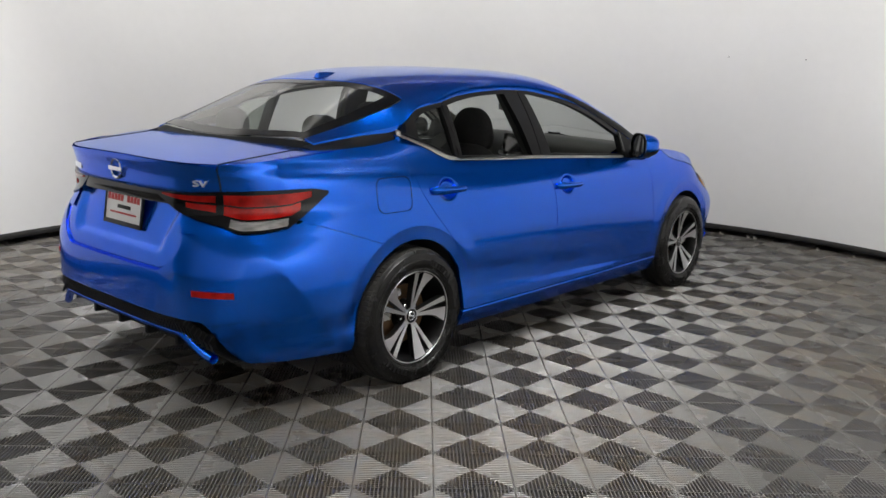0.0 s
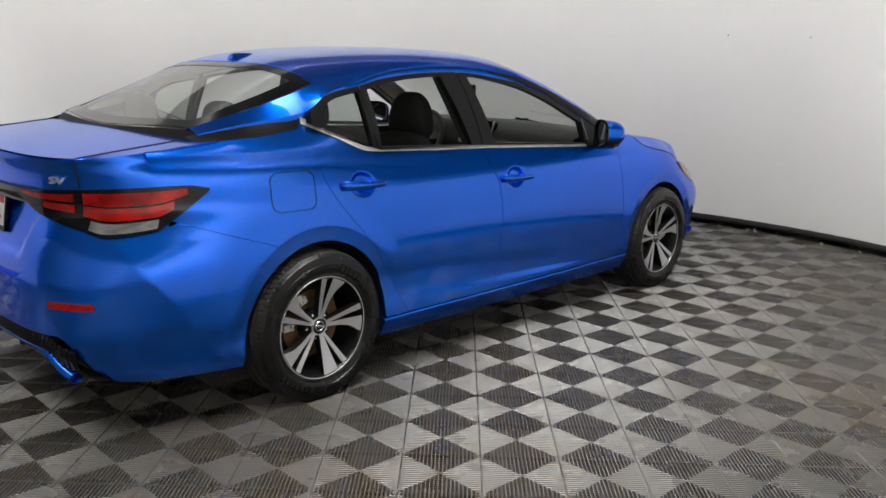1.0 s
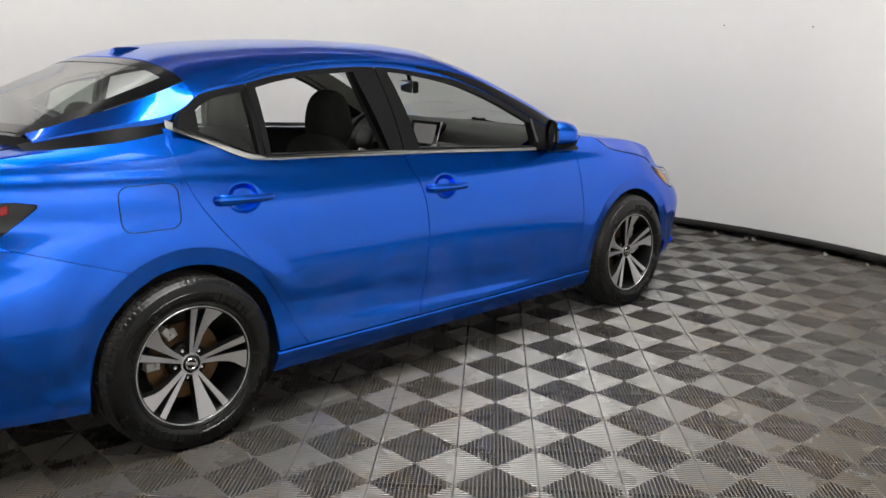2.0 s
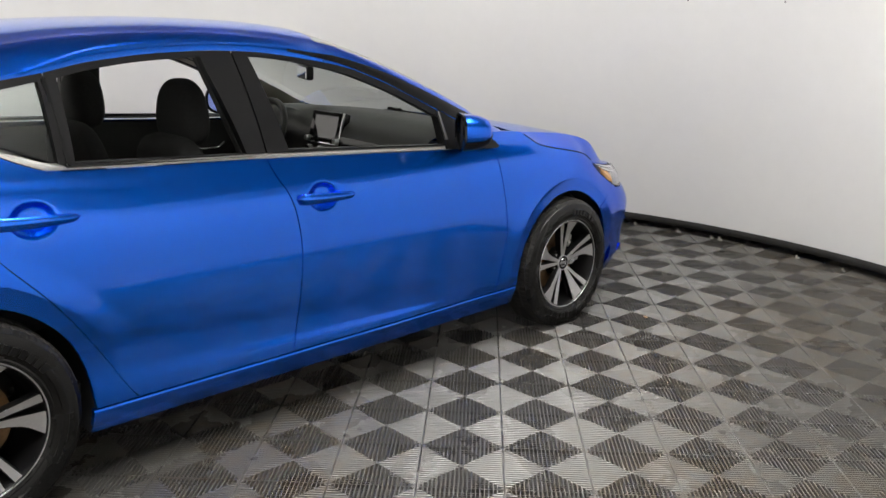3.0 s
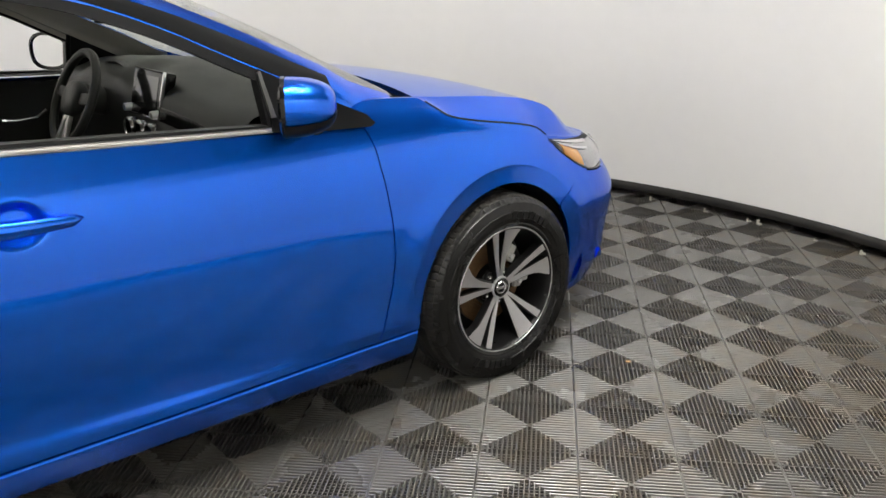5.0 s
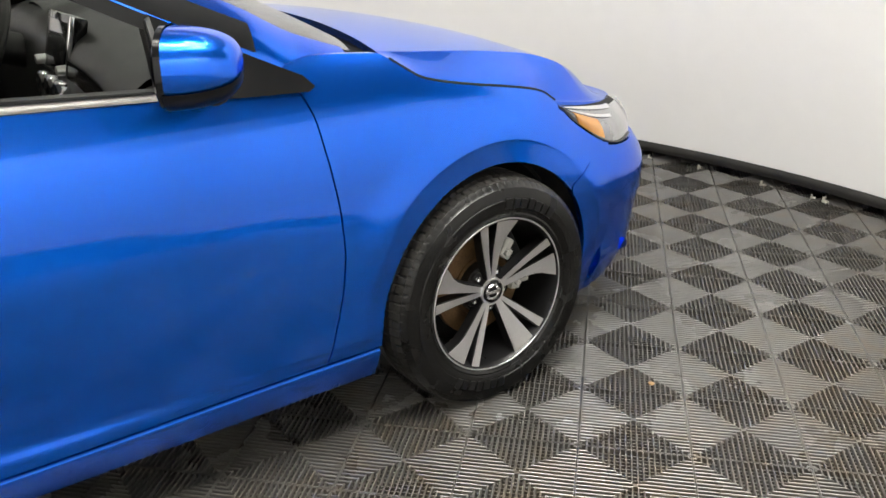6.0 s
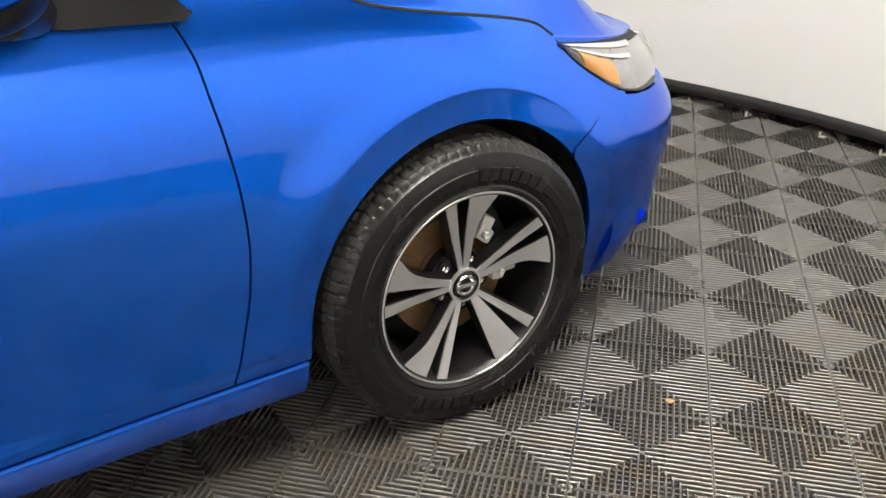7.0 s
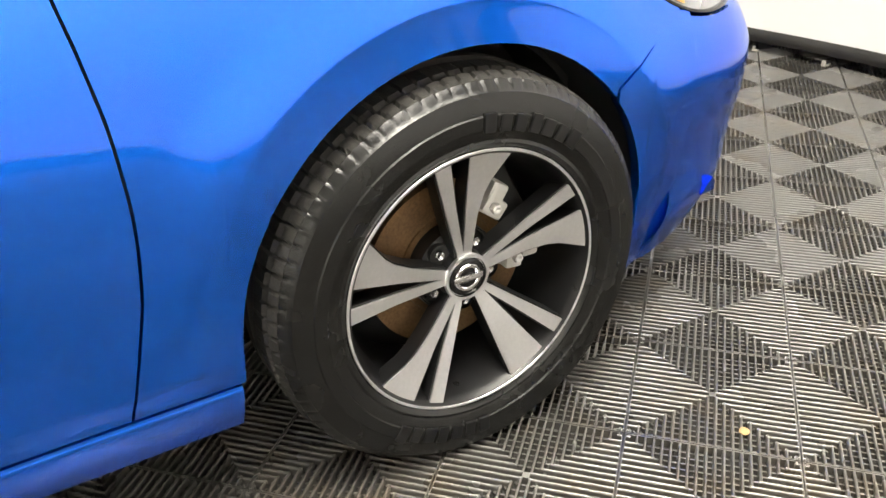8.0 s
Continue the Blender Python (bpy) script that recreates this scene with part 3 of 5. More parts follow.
for s in (1, -1):
    band(lambda t, w: 0.13 - 0.53 * t, lambda t, w, s=s: s * (FA - 0.10 * w), 30, "edge_band")
    # A pillar and C pillar, one sweep with the roof rail
    part("front_pillar", flange(grid(lin(1.403, 2.355, 50), lin(FA + 0.005, 1, 8), lambda y, f, s=s: canopy(y, s * f)), down, 0.02), PAINT, car)
    part("rear_pillar", flange(grid(lin(-0.40, 0.142, 30), lin(FA + 0.005, 1, 8), lambda y, f, s=s: canopy(y, s * f)), down, 0.02), PAINT, car)
    # black rubber gutter along the front pillar's lower edge, wider towards the mirror
    part("gutter", grid(lin(1.25, 2.10, 40), lin(0, 1, 5), lambda y, t, s=s: canopy(y, s * (1.004 - (0.006 + 0.034 * ease(1.25, 1.9, y)) * t), 0.003)), FRAME, car)
    # black strip under the rear pillar, down to the quarter panel
    def strip(y, t, s=s):
        p, q = Vector(canopy(y, 0.995)), Vector(skin(y, sp(QUARTER_Z, y) - 0.004))
        m = p.lerp(q, t) + Vector((-0.008, 0, -0.004))
        return (m.x, m.y, m.z)
    part("pillar_strip", grid(lin(-0.44, 0.075, 30), lin(-0.05, 1, 6), strip, s), BLACK_TRIM, car, "black strip under the rear pillar")
part("rear_scuttle", grid(lin(-0.995, 0.995, 50), lin(0, 1, 4), lambda f, t: [a + (b - a) * t for a, b in zip(
    canopy(-0.395 - 0.09 * (1 - f * f), f, -0.006), (sp(RAIL_X, -0.41) * f * 1.02, -0.43 - 0.09 * (1 - f * f), sp(QUARTER_Z, -0.45) + 0.028 * (1 - (0.62 * f / 0.72) ** 2) - 0.012))]), DARK, car)
band(lambda t, w: -0.40 - 0.09 * (1 - (2 * t - 1) ** 2) + 0.06 * w, lambda t, w: FA * (2 * t - 1), 40, "edge_band")
band(lambda t, w: roof_back(2 * t - 1) - 0.008 - 0.05 * w, lambda t, w: FA * (2 * t - 1), 40, "edge_band")

# ---- tail ----
LID_X = 0.60


def tail(x, z, out=0.0):
    """The boot lid's rear face, with the hollow that holds the plate."""
    hollow = 0.024 * ease(0.375, 0.345, abs(x) - 0.30 * (z - 0.70)) * ease(0.665, 0.69, z) * ease(0.915, 0.885, z)
    return rear_x(x, z, out - hollow - 0.012 * ease(0.93, 0.87, z))


def deck(y, x):
    zq = sp(QUARTER_Z, y)
    return (x, y, zq + 0.028 * (1 - (x / 0.72) ** 2) - 0.004)


def glass_foot(x):
    return -0.405 - 0.09 * (1 - min(abs(x) / 0.56, 1) ** 2) - 0.012


XS = lin(-LID_X, LID_X, 61)
lid_top = grid(XS, lin(0, 1, 16), lambda x, t: deck(glass_foot(x) + (rear_x(x, 1.03)[1] + 0.012 - glass_foot(x)) * t, x))
lid_rear = grid(XS, lin(0, 1, 34), lambda x, t: tail(x, 1.028 + 0.02 * (1 - (x / 0.7) ** 2) * (1 - t) - (1.028 - bumper_high(abs(x), -0.9) - 0.004) * t))
bm = bmesh.new()
for h in (lid_top, lid_rear):
    me = bpy.data.meshes.new("half")
    h.to_mesh(me)
    bm.from_mesh(me)
    h.free()
flange(bm, lambda c: Vector((0, 0.5, -0.8)), 0.014)
lid = part("trunk_lid", bm, PAINT, car, smooth=50)
for s in (1, -1):
    def deck_side(a, t):
        x, y, _ = sweep(a / 90, 1.03)
        z = sp(QUARTER_Z, y) - 0.003
        p, q = sweep(a / 90, z), deck(y, LID_X + 0.003)
        return (p[0] + (min(q[0], p[0]) - p[0]) * t, y, z + (q[2] - z) * t)
    part("rear_deck", grid(lin(43, 66.5, 30), lin(0, 1, 10), deck_side, s), PAINT, car)


# dark strips along the lid's edges draw the shade in its joint
for s in (1, -1):
    pts = [deck(glass_foot(LID_X) + (rear_x(LID_X, 1.03)[1] + 0.012 - glass_foot(LID_X)) * t, LID_X + 0.002) for t in lin(0, 1, 14)]
    pts += [rear_x(LID_X + 0.002, z, 0.0005) for z in lin(1.02, 0.925, 6)]
    part("lid_joint_shade", tube([(s * x, y, z) for x, y, z in pts], 0.003, 6), DARK, car)


def lamp_skin(a, z, out=0.0):
    x, y, _ = sweep(a / 90, z)
    n = Vector((math.cos(radians(a)) ** 0.6, -math.sin(radians(a)) ** 0.6, 0)).normalized()
    return (x + n.x * out, y + n.y * out, z)


@functools.lru_cache(maxsize=None)
def corner_start(z):
    """The angle at which the tail's outline leaves the quarter panel, at height z."""
    lo, hi = 40.0, 60.0
    for _ in range(24):
        mid = (lo + hi) / 2
        lo, hi = (mid, hi) if sweep(mid / 90, z)[1] > -0.6175 else (lo, mid)
    return lo


def corner_point(u, t):
    a0 = corner_start(0.762 + (sp(QUARTER_Z, -0.6175) - 0.762) * t)
    a = a0 + (71 - a0) * u
    return lamp_skin(a, 0.762 + (sp(QUARTER_Z, sweep(a / 90, 1.03)[1]) - 0.762) * t, -0.0005 * min(1, 20 * u))


L_TOP = [(45.5, 0.930), (49, 0.942), (61, 0.938), (70, 0.924), (77.7, 0.917)]
L_LOW = [(45.5, 0.918), (46.6, 0.897), (51.1, 0.810), (52.3, 0.790), (58.8, 0.774), (63, 0.800), (71.2, 0.838), (77.7, 0.912)]
for s in (1, -1):
    # the corner between the quarter panel and the lamp
    bm = grid(lin(0, 1, 40), lin(0, 1, 40), corner_point, s)
    part("quarter_corner", bm, PAINT, car)

    def lens(name, a0, a1, t0, t1, out, material, label=""):
        bm = grid(lin(a0, a1, 40), lin(t0, t1, 8), lambda a, t: lamp_skin(a, sp(L_LOW, a) + (sp(L_TOP, a) - sp(L_LOW, a)) * t, out), s)
        return part(name, flange(bm, lambda c: Vector((-0.6 * s, 0.8, 0)), 0.036), material, taillight if name != "tail_lamp" else car, label)
    taillight = lens("tail_lamp", 45.5, 77.7, 0, 1, 0.010, GLOSS_BLACK, "wide red and clear tail lamp in a black housing")
    lens("red_lens", 48.6, 62.8, 0.62, 0.90, 0.015, RED)
    lens("red_lens", 50.5, 62.8, 0.32, 0.58, 0.015, RED)
    lens("red_lens", 64.2, 75.5, 0.66, 0.88, 0.015, RED)
    lens("red_lens", 64.2, 70, 0.36, 0.58, 0.015, RED)
    lens("clear_lens", 52.3, 61.5, 0.07, 0.27, 0.015, CLEAR_TAIL, "clear reversing lamp lens")
    bm = grid(lin(59.3, 66.3, 10), lin(0.522, 0.548, 4), lambda a, z: lamp_skin(a, z, 0.004), s)
    part("reflector", flange(bm, lambda c: Vector((-0.6 * s, 0.8, 0)), 0.012), RED, rear_bumper, "narrow red reflector")
# dark bar between the lamps, over the plate
bm = grid(lin(-0.37, 0.37, 40), lin(0.866, 0.918, 6), lambda x, z: rear_x(x, z, 0.008 - 0.006 * ease(0.905, 0.866, z)))
part("lid_garnish", flange(bm, lambda c: Vector((0, 1, 0)), 0.02), GLOSS_BLACK, lid, "gloss black bar over the number plate")
# emblem: a plain ring with a bar
cy = rear_x(0, 0.985)[1]
emblem = part("emblem", lathe([(cy + 0.004, 0.047), (cy - 0.008, 0.047), (cy - 0.012, 0.041), (cy - 0.008, 0.035), (cy + 0.004, 0.035)], 40, "y", (0, 0, 0.98)), CHROME, lid, "round chrome emblem ring")
bm = box(bmesh.new(), (-0.055, cy - 0.014, 0.971), (0.055, cy - 0.002, 0.989), 0.003)
part("emblem_bar", bm, CHROME, emblem)


def letters(text, size, thick, m, material, parent, name):
    data = bpy.data.curves.new(name, "FONT")
    data.body, data.size, data.extrude, data.align_x, data.align_y = text, size, thick, "CENTER", "CENTER"
    tmp = bpy.data.objects.new("tmp", data)
    me = bpy.data.meshes.new_from_object(tmp)
    bpy.data.objects.remove(tmp)
    me.transform(m)
    me.materials.clear()
    me.materials.append(material)
    ob = new(name, me)
    ob.parent = parent
    return ob


p = rear_x(0.535, 0.962, 0.008)
letters("SV", 0.036, 0.006, Matrix.Translation(p) @ Matrix.Rotation(radians(24), 4, "Z") @ Matrix.Rotation(radians(90), 4, "X") @ Matrix.Diagonal((1.75, 1, 1, 1)), BADGE, lid, "trim_letters")
for k in range(6):
    p = rear_x(-0.575 + 0.034 * k, 0.955, 0.004)
    part("badge_bar", box(bmesh.new(), (p[0], p[1] - 0.003, 0.942), (p[0] + 0.024, p[1] + 0.006, 0.968), 0.002), CHROME, lid)
# number plate in a dark frame
py = tail(0, 0.80)[1]
mp = Matrix.Translation((0.02, py - 0.018, 0.815)) @ Matrix.Rotation(radians(-8), 4, "X")
plate = part("number_plate", box(bmesh.new(), (-0.152, -0.004, -0.078), (0.152, 0.006, 0.078), 0.003, mp), WHITE, car, "white dealer plate with red lettering in a dark frame")
for lo, hi in (((-0.160, -0.009, 0.072), (0.160, 0.004, 0.086)), ((-0.160, -0.009, -0.086), (0.160, 0.004, -0.066)), ((-0.160, -0.009, -0.086), (-0.149, 0.004, 0.086)), ((0.149, -0.009, -0.086), (0.160, 0.004, 0.086))):
    part("plate_frame", box(bmesh.new(), lo, hi, 0.003, mp), BLACK_TRIM, plate)
for lo, hi, m in [((-0.138 + 0.0275 * k, -0.0065, 0.020), (-0.117 + 0.0275 * k, -0.003, 0.056 if k in (0, 6) else 0.048), REDP) for k in range(10) if k != 5] + \
                 [((-0.05, -0.0065, -0.012), (0.06, -0.003, 0.004), BLACK_TRIM), ((-0.11, -0.0065, -0.036), (0.11, -0.003, -0.028), REDP)]:
    part("plate_bar", box(bmesh.new(), lo, hi, 0.001, mp), m, plate)

# lower rear bumper: mesh insert, painted lip, dark fins


def low_tail(x, z, out=0.0):
    return rear_x(x, z, out)


bm = grid(lin(-0.66, 0.66, 60), lin(0.36, 0.43, 6), lambda x, z: (x, low_tail(x * 0.985, z)[1] + 0.016, z - 0.06 * ease(0.48, 0.66, abs(x))))
mesh_insert = part("bumper_insert", bm, BLACK_TRIM, rear_bumper, "black textured insert in the bumper")
for k in range(64):
    x = -0.63 + 1.26 * k / 63
    y = low_tail(x, 0.385)[1] + 0.014
    dz = -0.06 * ease(0.48, 0.66, abs(x))
    for tilt in (38, -38):
        part("insert_rib", box(bmesh.new(), (-0.0022, -0.004, -0.042), (0.0022, 0.004, 0.042), 0, Matrix.Translation((x, y, 0.390 + dz)) @ Matrix.Rotation(radians(tilt), 4, "Y")), BLACK_TRIM, mesh_insert, smooth=0)


def lip(x, t):
    a = t * 2 * math.pi
    y = low_tail(x * 0.985, 0.33)[1] + 0.012
    return (x, y - 0.022 * math.cos(a), 0.352 + 0.020 * math.sin(a) - 0.095 * ease(0.46, 0.66, abs(x)))


part("bumper_lip", grid(lin(-0.635, 0.635, 60), lin(0, 1, 15), lip), PAINT, rear_bumper, "painted blue lip along the lower bumper")
bm = grid(lin(-0.68, 0.68, 40), lin(0, 1, 5), lambda x, t: (x, low_tail(x * 0.97, 0.31)[1] + 0.04 + 0.10 * t, 0.315 - 0.08 * t - 0.07 * ease(0.50, 0.70, abs(x)) * (1 - t)))
valance = part("bumper_valance", bm, DARK, rear_bumper, "black lower valance with short fins")
for x in (-0.36, -0.12, 0.12, 0.36):
    part("valance_fin", box(bmesh.new(), (x - 0.012, low_tail(x, 0.31)[1] + 0.05, 0.255), (x + 0.012, low_tail(x, 0.31)[1] + 0.15, 0.32), 0.005), DARK, valance)

# ---- bonnet, headlamps, cowl ----
BONNET_Z = [(2.30, 1.01), (2.45, 1.003), (2.8, 0.965), (3.05, 0.915), (3.2, 0.86), (3.32, 0.79), (3.43, 0.72)]


RIDGE_Z = [(2.40, 0.975), (2.5, 0.966), (2.72, 0.946), (2.79, 0.937), (2.94, 0.912), (3.07, 0.870), (3.17, 0.822), (3.26, 0.772), (3.43, 0.70)]


def bonnet(y, f, out=0.0):
    ye = min(y, 2.96)
    xe = width(ye, sp(HOOD_Z, ye)) - 0.006
    ze, zc = sp(HOOD_Z, y) - 0.001, sp(BONNET_Z, y)
    # a ridge runs along each side; outside it the sheet falls steeply to the joint with the fender
    zr, fr = max(sp(RIDGE_Z, y), ze), 0.885
    if abs(f) < fr:
        z = zr + max(zc - zr, 0) * (1 - (f / fr) ** 2)
    else:
        u = (1 - abs(f)) / (1 - fr)
        z = ze + (zr - ze) * (0.75 * u + 0.25 * u ** 0.5)
    lip_y = bonnet_front(f)
    z += (sp([(2.96, 0.794), (3.15, 0.757), (3.35, 0.730), (3.47, 0.715)], lip_y) - z) * ease(lip_y - 0.20, lip_y, y) ** 1.5
    return (xe * f, y, z + out)


def bonnet_rear(f):
    return 2.425 + 0.10 * (1 - abs(f) ** 2)


def bonnet_front(f):
    return 3.47 - 0.51 * abs(f) ** 6


RIDGED = sorted({sg * v for sg in (1, -1) for v in lin(0, 0.87, 24) + lin(0.88, 0.89, 5) + lin(0.90, 1.0, 12)})
bm = grid(lin(0, 1, 50), RIDGED, lambda t, f: bonnet(bonnet_rear(f) + (bonnet_front(f) - bonnet_rear(f)) * t, f))
part("bonnet", flange(bm, down, 0.018), PAINT, car, smooth=60)
bm = grid(lin(-0.97, 0.97, 30), lin(0, 1, 6), lambda f, t: (0.76 * f, 2.30 + 0.08 * (1 - f * f) + 0.17 * t, 0.935 + 0.03 * (1 - f * f) + 0.01 * math.sin(9 * t)))
cowl = part("cowl", bm, DARK, car, "black cowl panel under the windscreen")
for s in (1, -1):
    pts = [(s * 0.55, 2.42, 0.965), (s * 0.30, 2.40, 0.985), (s * -0.05, 2.33, 1.03)]
    part("wiper", tube(pts, 0.007, 8), BLACK_TRIM, cowl)
    # the fender's inner strip between pillar foot and bonnet
    def fender_top(y, t):
        z = min(sp(HOOD_Z, y), sp([(2.12, 0.945), (2.17, 0.985), (2.25, 0.994), (2.42, 0.985)], y)) - 0.003
        x = width(y, z)
        return (x + (0.64 - x) * t, y, z - 0.02 * t)
    part("fender_top", grid(lin(2.13, 2.425, 24), lin(0, 1, 6), fender_top, s), PAINT, car)
    # a dark strip for the shade in the joint between bonnet and fender
    part("bonnet_joint_shade", tube([(s * (width(y, sp(HOOD_Z, y)) - 0.002), y, sp(HOOD_Z, y) - 0.0005) for y in lin(2.43, 2.955, 50)], 0.0040, 8), DARK, car)

    def lamp_edge(y):
        return (width(y, sp(LAMP_LOW, y)) - 0.003, y, sp(LAMP_LOW, y) + 0.003), (
            sp([(2.965, 0.795), (3.01, 0.785), (3.075, 0.765), (3.14, 0.745), (3.21, 0.722), (3.28, 0.69), (3.385, 0.62)], y), y - 0.01,
            sp([(2.965, 0.782), (3.01, 0.774), (3.14, 0.751), (3.28, 0.731), (3.385, 0.722)], y))

    def lamp(name, y0, y1, t0, t1, out, material, label="", parent=None, slant=0.0):
        """A piece of the lamp's lens, y0 to y1 along it and t0 to t1 of its height."""
        def f(y, t):
            a, c = lamp_edge(y + slant * (1 - t))
            k = 0.012 * math.sin(math.pi * t) + out
            return (a[0] + (c[0] - a[0]) * t + k, a[1] + (c[1] - a[1]) * t + 0.5 * k, a[2] + (c[2] - a[2]) * t)
        bm = grid(lin(y0, y1, 30), lin(t0, t1, 10), f, s)
        return part(name, flange(bm, lambda c: Vector((-s, -0.4, 0)), 0.02), material, parent or car, label)
    headlamp = lamp("headlamp", 2.97, 3.40, 0, 1, -0.004, CLEARL, "swept headlamp with a clear lens and amber corner")
    lamp("amber_reflector", 3.005, 3.125, 0.06, 0.62, 0.0, AMBER, "", headlamp, 0.045)
    lamp("lamp_strip", 2.985, 3.24, 0.68, 0.76, 0.0005, CHROME, "", headlamp)
    lamp("lamp_strip", 2.98, 3.27, 0.90, 1.0, 0.0005, CHROME, "", headlamp)
    lamp("lamp_rim", 2.962, 3.38, -0.035, 0.012, 0.001, GLOSS_BLACK, "", headlamp)
    # a dark sheet for the shade in the gap between bonnet lip and lens
    bm = grid(lin(2.96, 3.36, 30), lin(0, 1, 4), lambda y, t: (lamp_edge(y)[1][0] - 0.004 - 0.02 * t, y - 0.012 * t, lamp_edge(y)[1][2] + 0.012 * t - 0.004), s)
    part("lamp_gap_shade", bm, DARK, headlamp)
    part("air_flap", box(bmesh.new(), (0.60, 3.045, 0.165), (0.80, 3.075, 0.24), 0.008) if s > 0 else box(bmesh.new(), (-0.80, 3.045, 0.165), (-0.60, 3.075, 0.24), 0.008), DARK, car)
    bm = slab([(3.305, 0.262), (3.350, 0.260), (3.338, 0.285), (3.322, 0.300)], lambda y, z, o, s=s: (s * (width(y, z) + 0.004 + o + 0.3 * (y - 3.305)), y, z), 0.010, 0.03)
    part("bumper_winglet", bm, PAINT, front_bumper)
bm = grid(lin(-0.42, 0.42, 30), lin(0.45, 0.70, 8), lambda x, z: (x, 3.56 - 0.32 * (x / 0.75) ** 4 - 0.25 * max(z - 0.6, 0), z))
part("grille", bm, GLOSS_BLACK, car, "dark front grille")

# ---- side windows ----
RAILZ = lambda y: sp(RAIL, y)


def window_frame(name, outer, inner, top_out, top_in, side, n=14, material=None):
    """outer, inner: bottom-rear, bottom-front, top-front, top-rear (y, z); the top edges follow the roof rail."""
    lo, li = spread(outer, n), spread(inner, n)
    if top_out is not None:
        lo = [(y, RAILZ(y) - top_out) if 2 * n <= i <= 3 * n else (y, z) for i, (y, z) in enumerate(lo)]
    if top_in is not None:
        li = [(y, RAILZ(y) - top_in) if 2 * n <= i <= 3 * n else (y, z) for i, (y, z) in enumerate(li)]
    bm = ring_sheet(lo, li, lambda a, b, o: (side * side_window(a, b)[0], a, b))
    flange(bm, lambda c: Vector((-side, 0, 0)), 0.035)
    return part(name, bm, material or BLACK_TRIM, car)


for s in (1, -1):
    window_frame("rear_window_frame", [(0.372, 1.022), (1.040, 1.003), (1.020, 1.35), (0.372, 1.29)], [(0.392, 1.030), (0.966, 1.006), (0.900, 1.30), (0.405, 1.27)], 0.002, 0.036, s, material=FRAME)
    window_frame("front_window_frame", [(1.046, 1.002), (1.905, 0.96), (1.905, 1.10), (1.026, 1.35)], [(1.135, 1.008), (1.885, 0.966), (1.885, 1.082), (1.085, 1.322)], 0.002, 0.033, s, material=FRAME)
    window_frame("quarter_window_frame", [(0.045, 1.140), (0.366, 1.022), (0.366, 1.298), (0.065, 1.19)], [(0.122, 1.122), (0.343, 1.030), (0.349, 1.266), (0.130, 1.19)], 0.002, 0.034, s, material=FRAME)
    part("quarter_glass", slab([(0.12, 1.120), (0.345, 1.028), (0.350, 1.266), (0.25, 1.243), (0.19, 1.222), (0.135, 1.19)], lambda a, b, o, s=s: (s * (side_window(a, b)[0] - 0.010 + 0.4 * o), a, b)), GLASS, car)
    part("mirror_sail", slab(spread([(1.895, 0.948), (2.04, 0.935), (2.195, 0.929), (2.211, 0.938), (2.19, 0.961), (2.10, 1.003), (1.895, 1.105)], 4), lambda a, b, o, s=s: (s * (max(side_window(a, b)[0], width(a, b) * ease(1.9, 2.0, a)) + o), a, b), 0.004, 0.03), BLACK_TRIM, car, "black triangle at the door mirror's foot")
    # a slim bright guide on the frame, and the pillar's inner trim
    part("window_guide", slab([(1.895, 0.985), (1.91, 0.985), (1.897, 1.10), (1.888, 1.095)], lambda a, b, o, s=s: (s * (side_window(a, b)[0] + 0.006 + o), a, b)), GUIDE, car)
    part("window_guide", slab([(0.366, 1.03), (0.378, 1.03), (0.370, 1.275), (0.358, 1.27)], lambda a, b, o, s=s: (s * (side_window(a, b)[0] + 0.003 + o), a, b)), BLACK_TRIM, car)

# antenna fin
bm = grid(lin(0, 1, 12), lin(-1, 1, 13), lambda t, w: (0.034 * w * (1 - 0.75 * t), 0.14 + 0.135 * t,
          sp(CREST, 0.14 + 0.135 * t) - 0.006 + (0.030 * (1 - t) ** 0.8 + 0.004) * max(1 - abs(w) ** 2.2, 0) ** 0.6 * ease(-0.02, 0.12, t)))
part("antenna_fin", bm, PAINT, car, "small blue shark-fin aerial")


# ---- door handles, fuel flap, mirrors ----
def handle(y0, y1, z, s, parent):
    w0 = max(width(y0, z), width(y1, z))

    def grip(t, a):
        y = y0 + (y1 - y0) * t
        h = (0.021 - 0.008 * t) * min(1, (t / 0.06) ** 0.5 if t > 0 else 0.05, ((1 - t) / 0.12) ** 0.6 if t < 1 else 0.05)
        out = 0.010 + 0.026 * math.sin(math.pi * min(max(0.10 + 0.82 * t, 0), 1)) ** 0.5
        return (w0 + out * min(1, 0.2 + 8 * min(t + 0.02, 1 - t + 0.02)) - 0.010 + 0.010 * math.cos(a), y, z + h * math.sin(a) - 0.006 * t + 0.003)
    part("door_handle", grid(lin(0, 1, 30), lin(0, 2 * math.pi, 15), grip, s), PAINT, parent)


for s in (1, -1):
    rear_door = next(o for o in car.children if o.name.startswith("rear_door") and o.data.vertices[0].co.x * s > 0)
    front_door = next(o for o in car.children if o.name.startswith("front_door") and o.data.vertices[0].co.x * s > 0)
    handle(0.120, 0.375, 0.884, s, rear_door)
    handle(1.135, 1.390, 0.83, s, front_door)


def rounded(y0, y1, z0, z1, r, n=6):
    pts = []
    for cy_, cz_, a0 in ((y1 - r, z1 - r, 0), (y0 + r, z1 - r, 90), (y0 + r, z0 + r, 180), (y1 - r, z0 + r, 270)):
        pts += [(cy_ + r * math.cos(radians(a0 + 90 * k / n)), cz_ + r * math.sin(radians(a0 + 90 * k / n))) for k in range(n + 1)]
    return pts


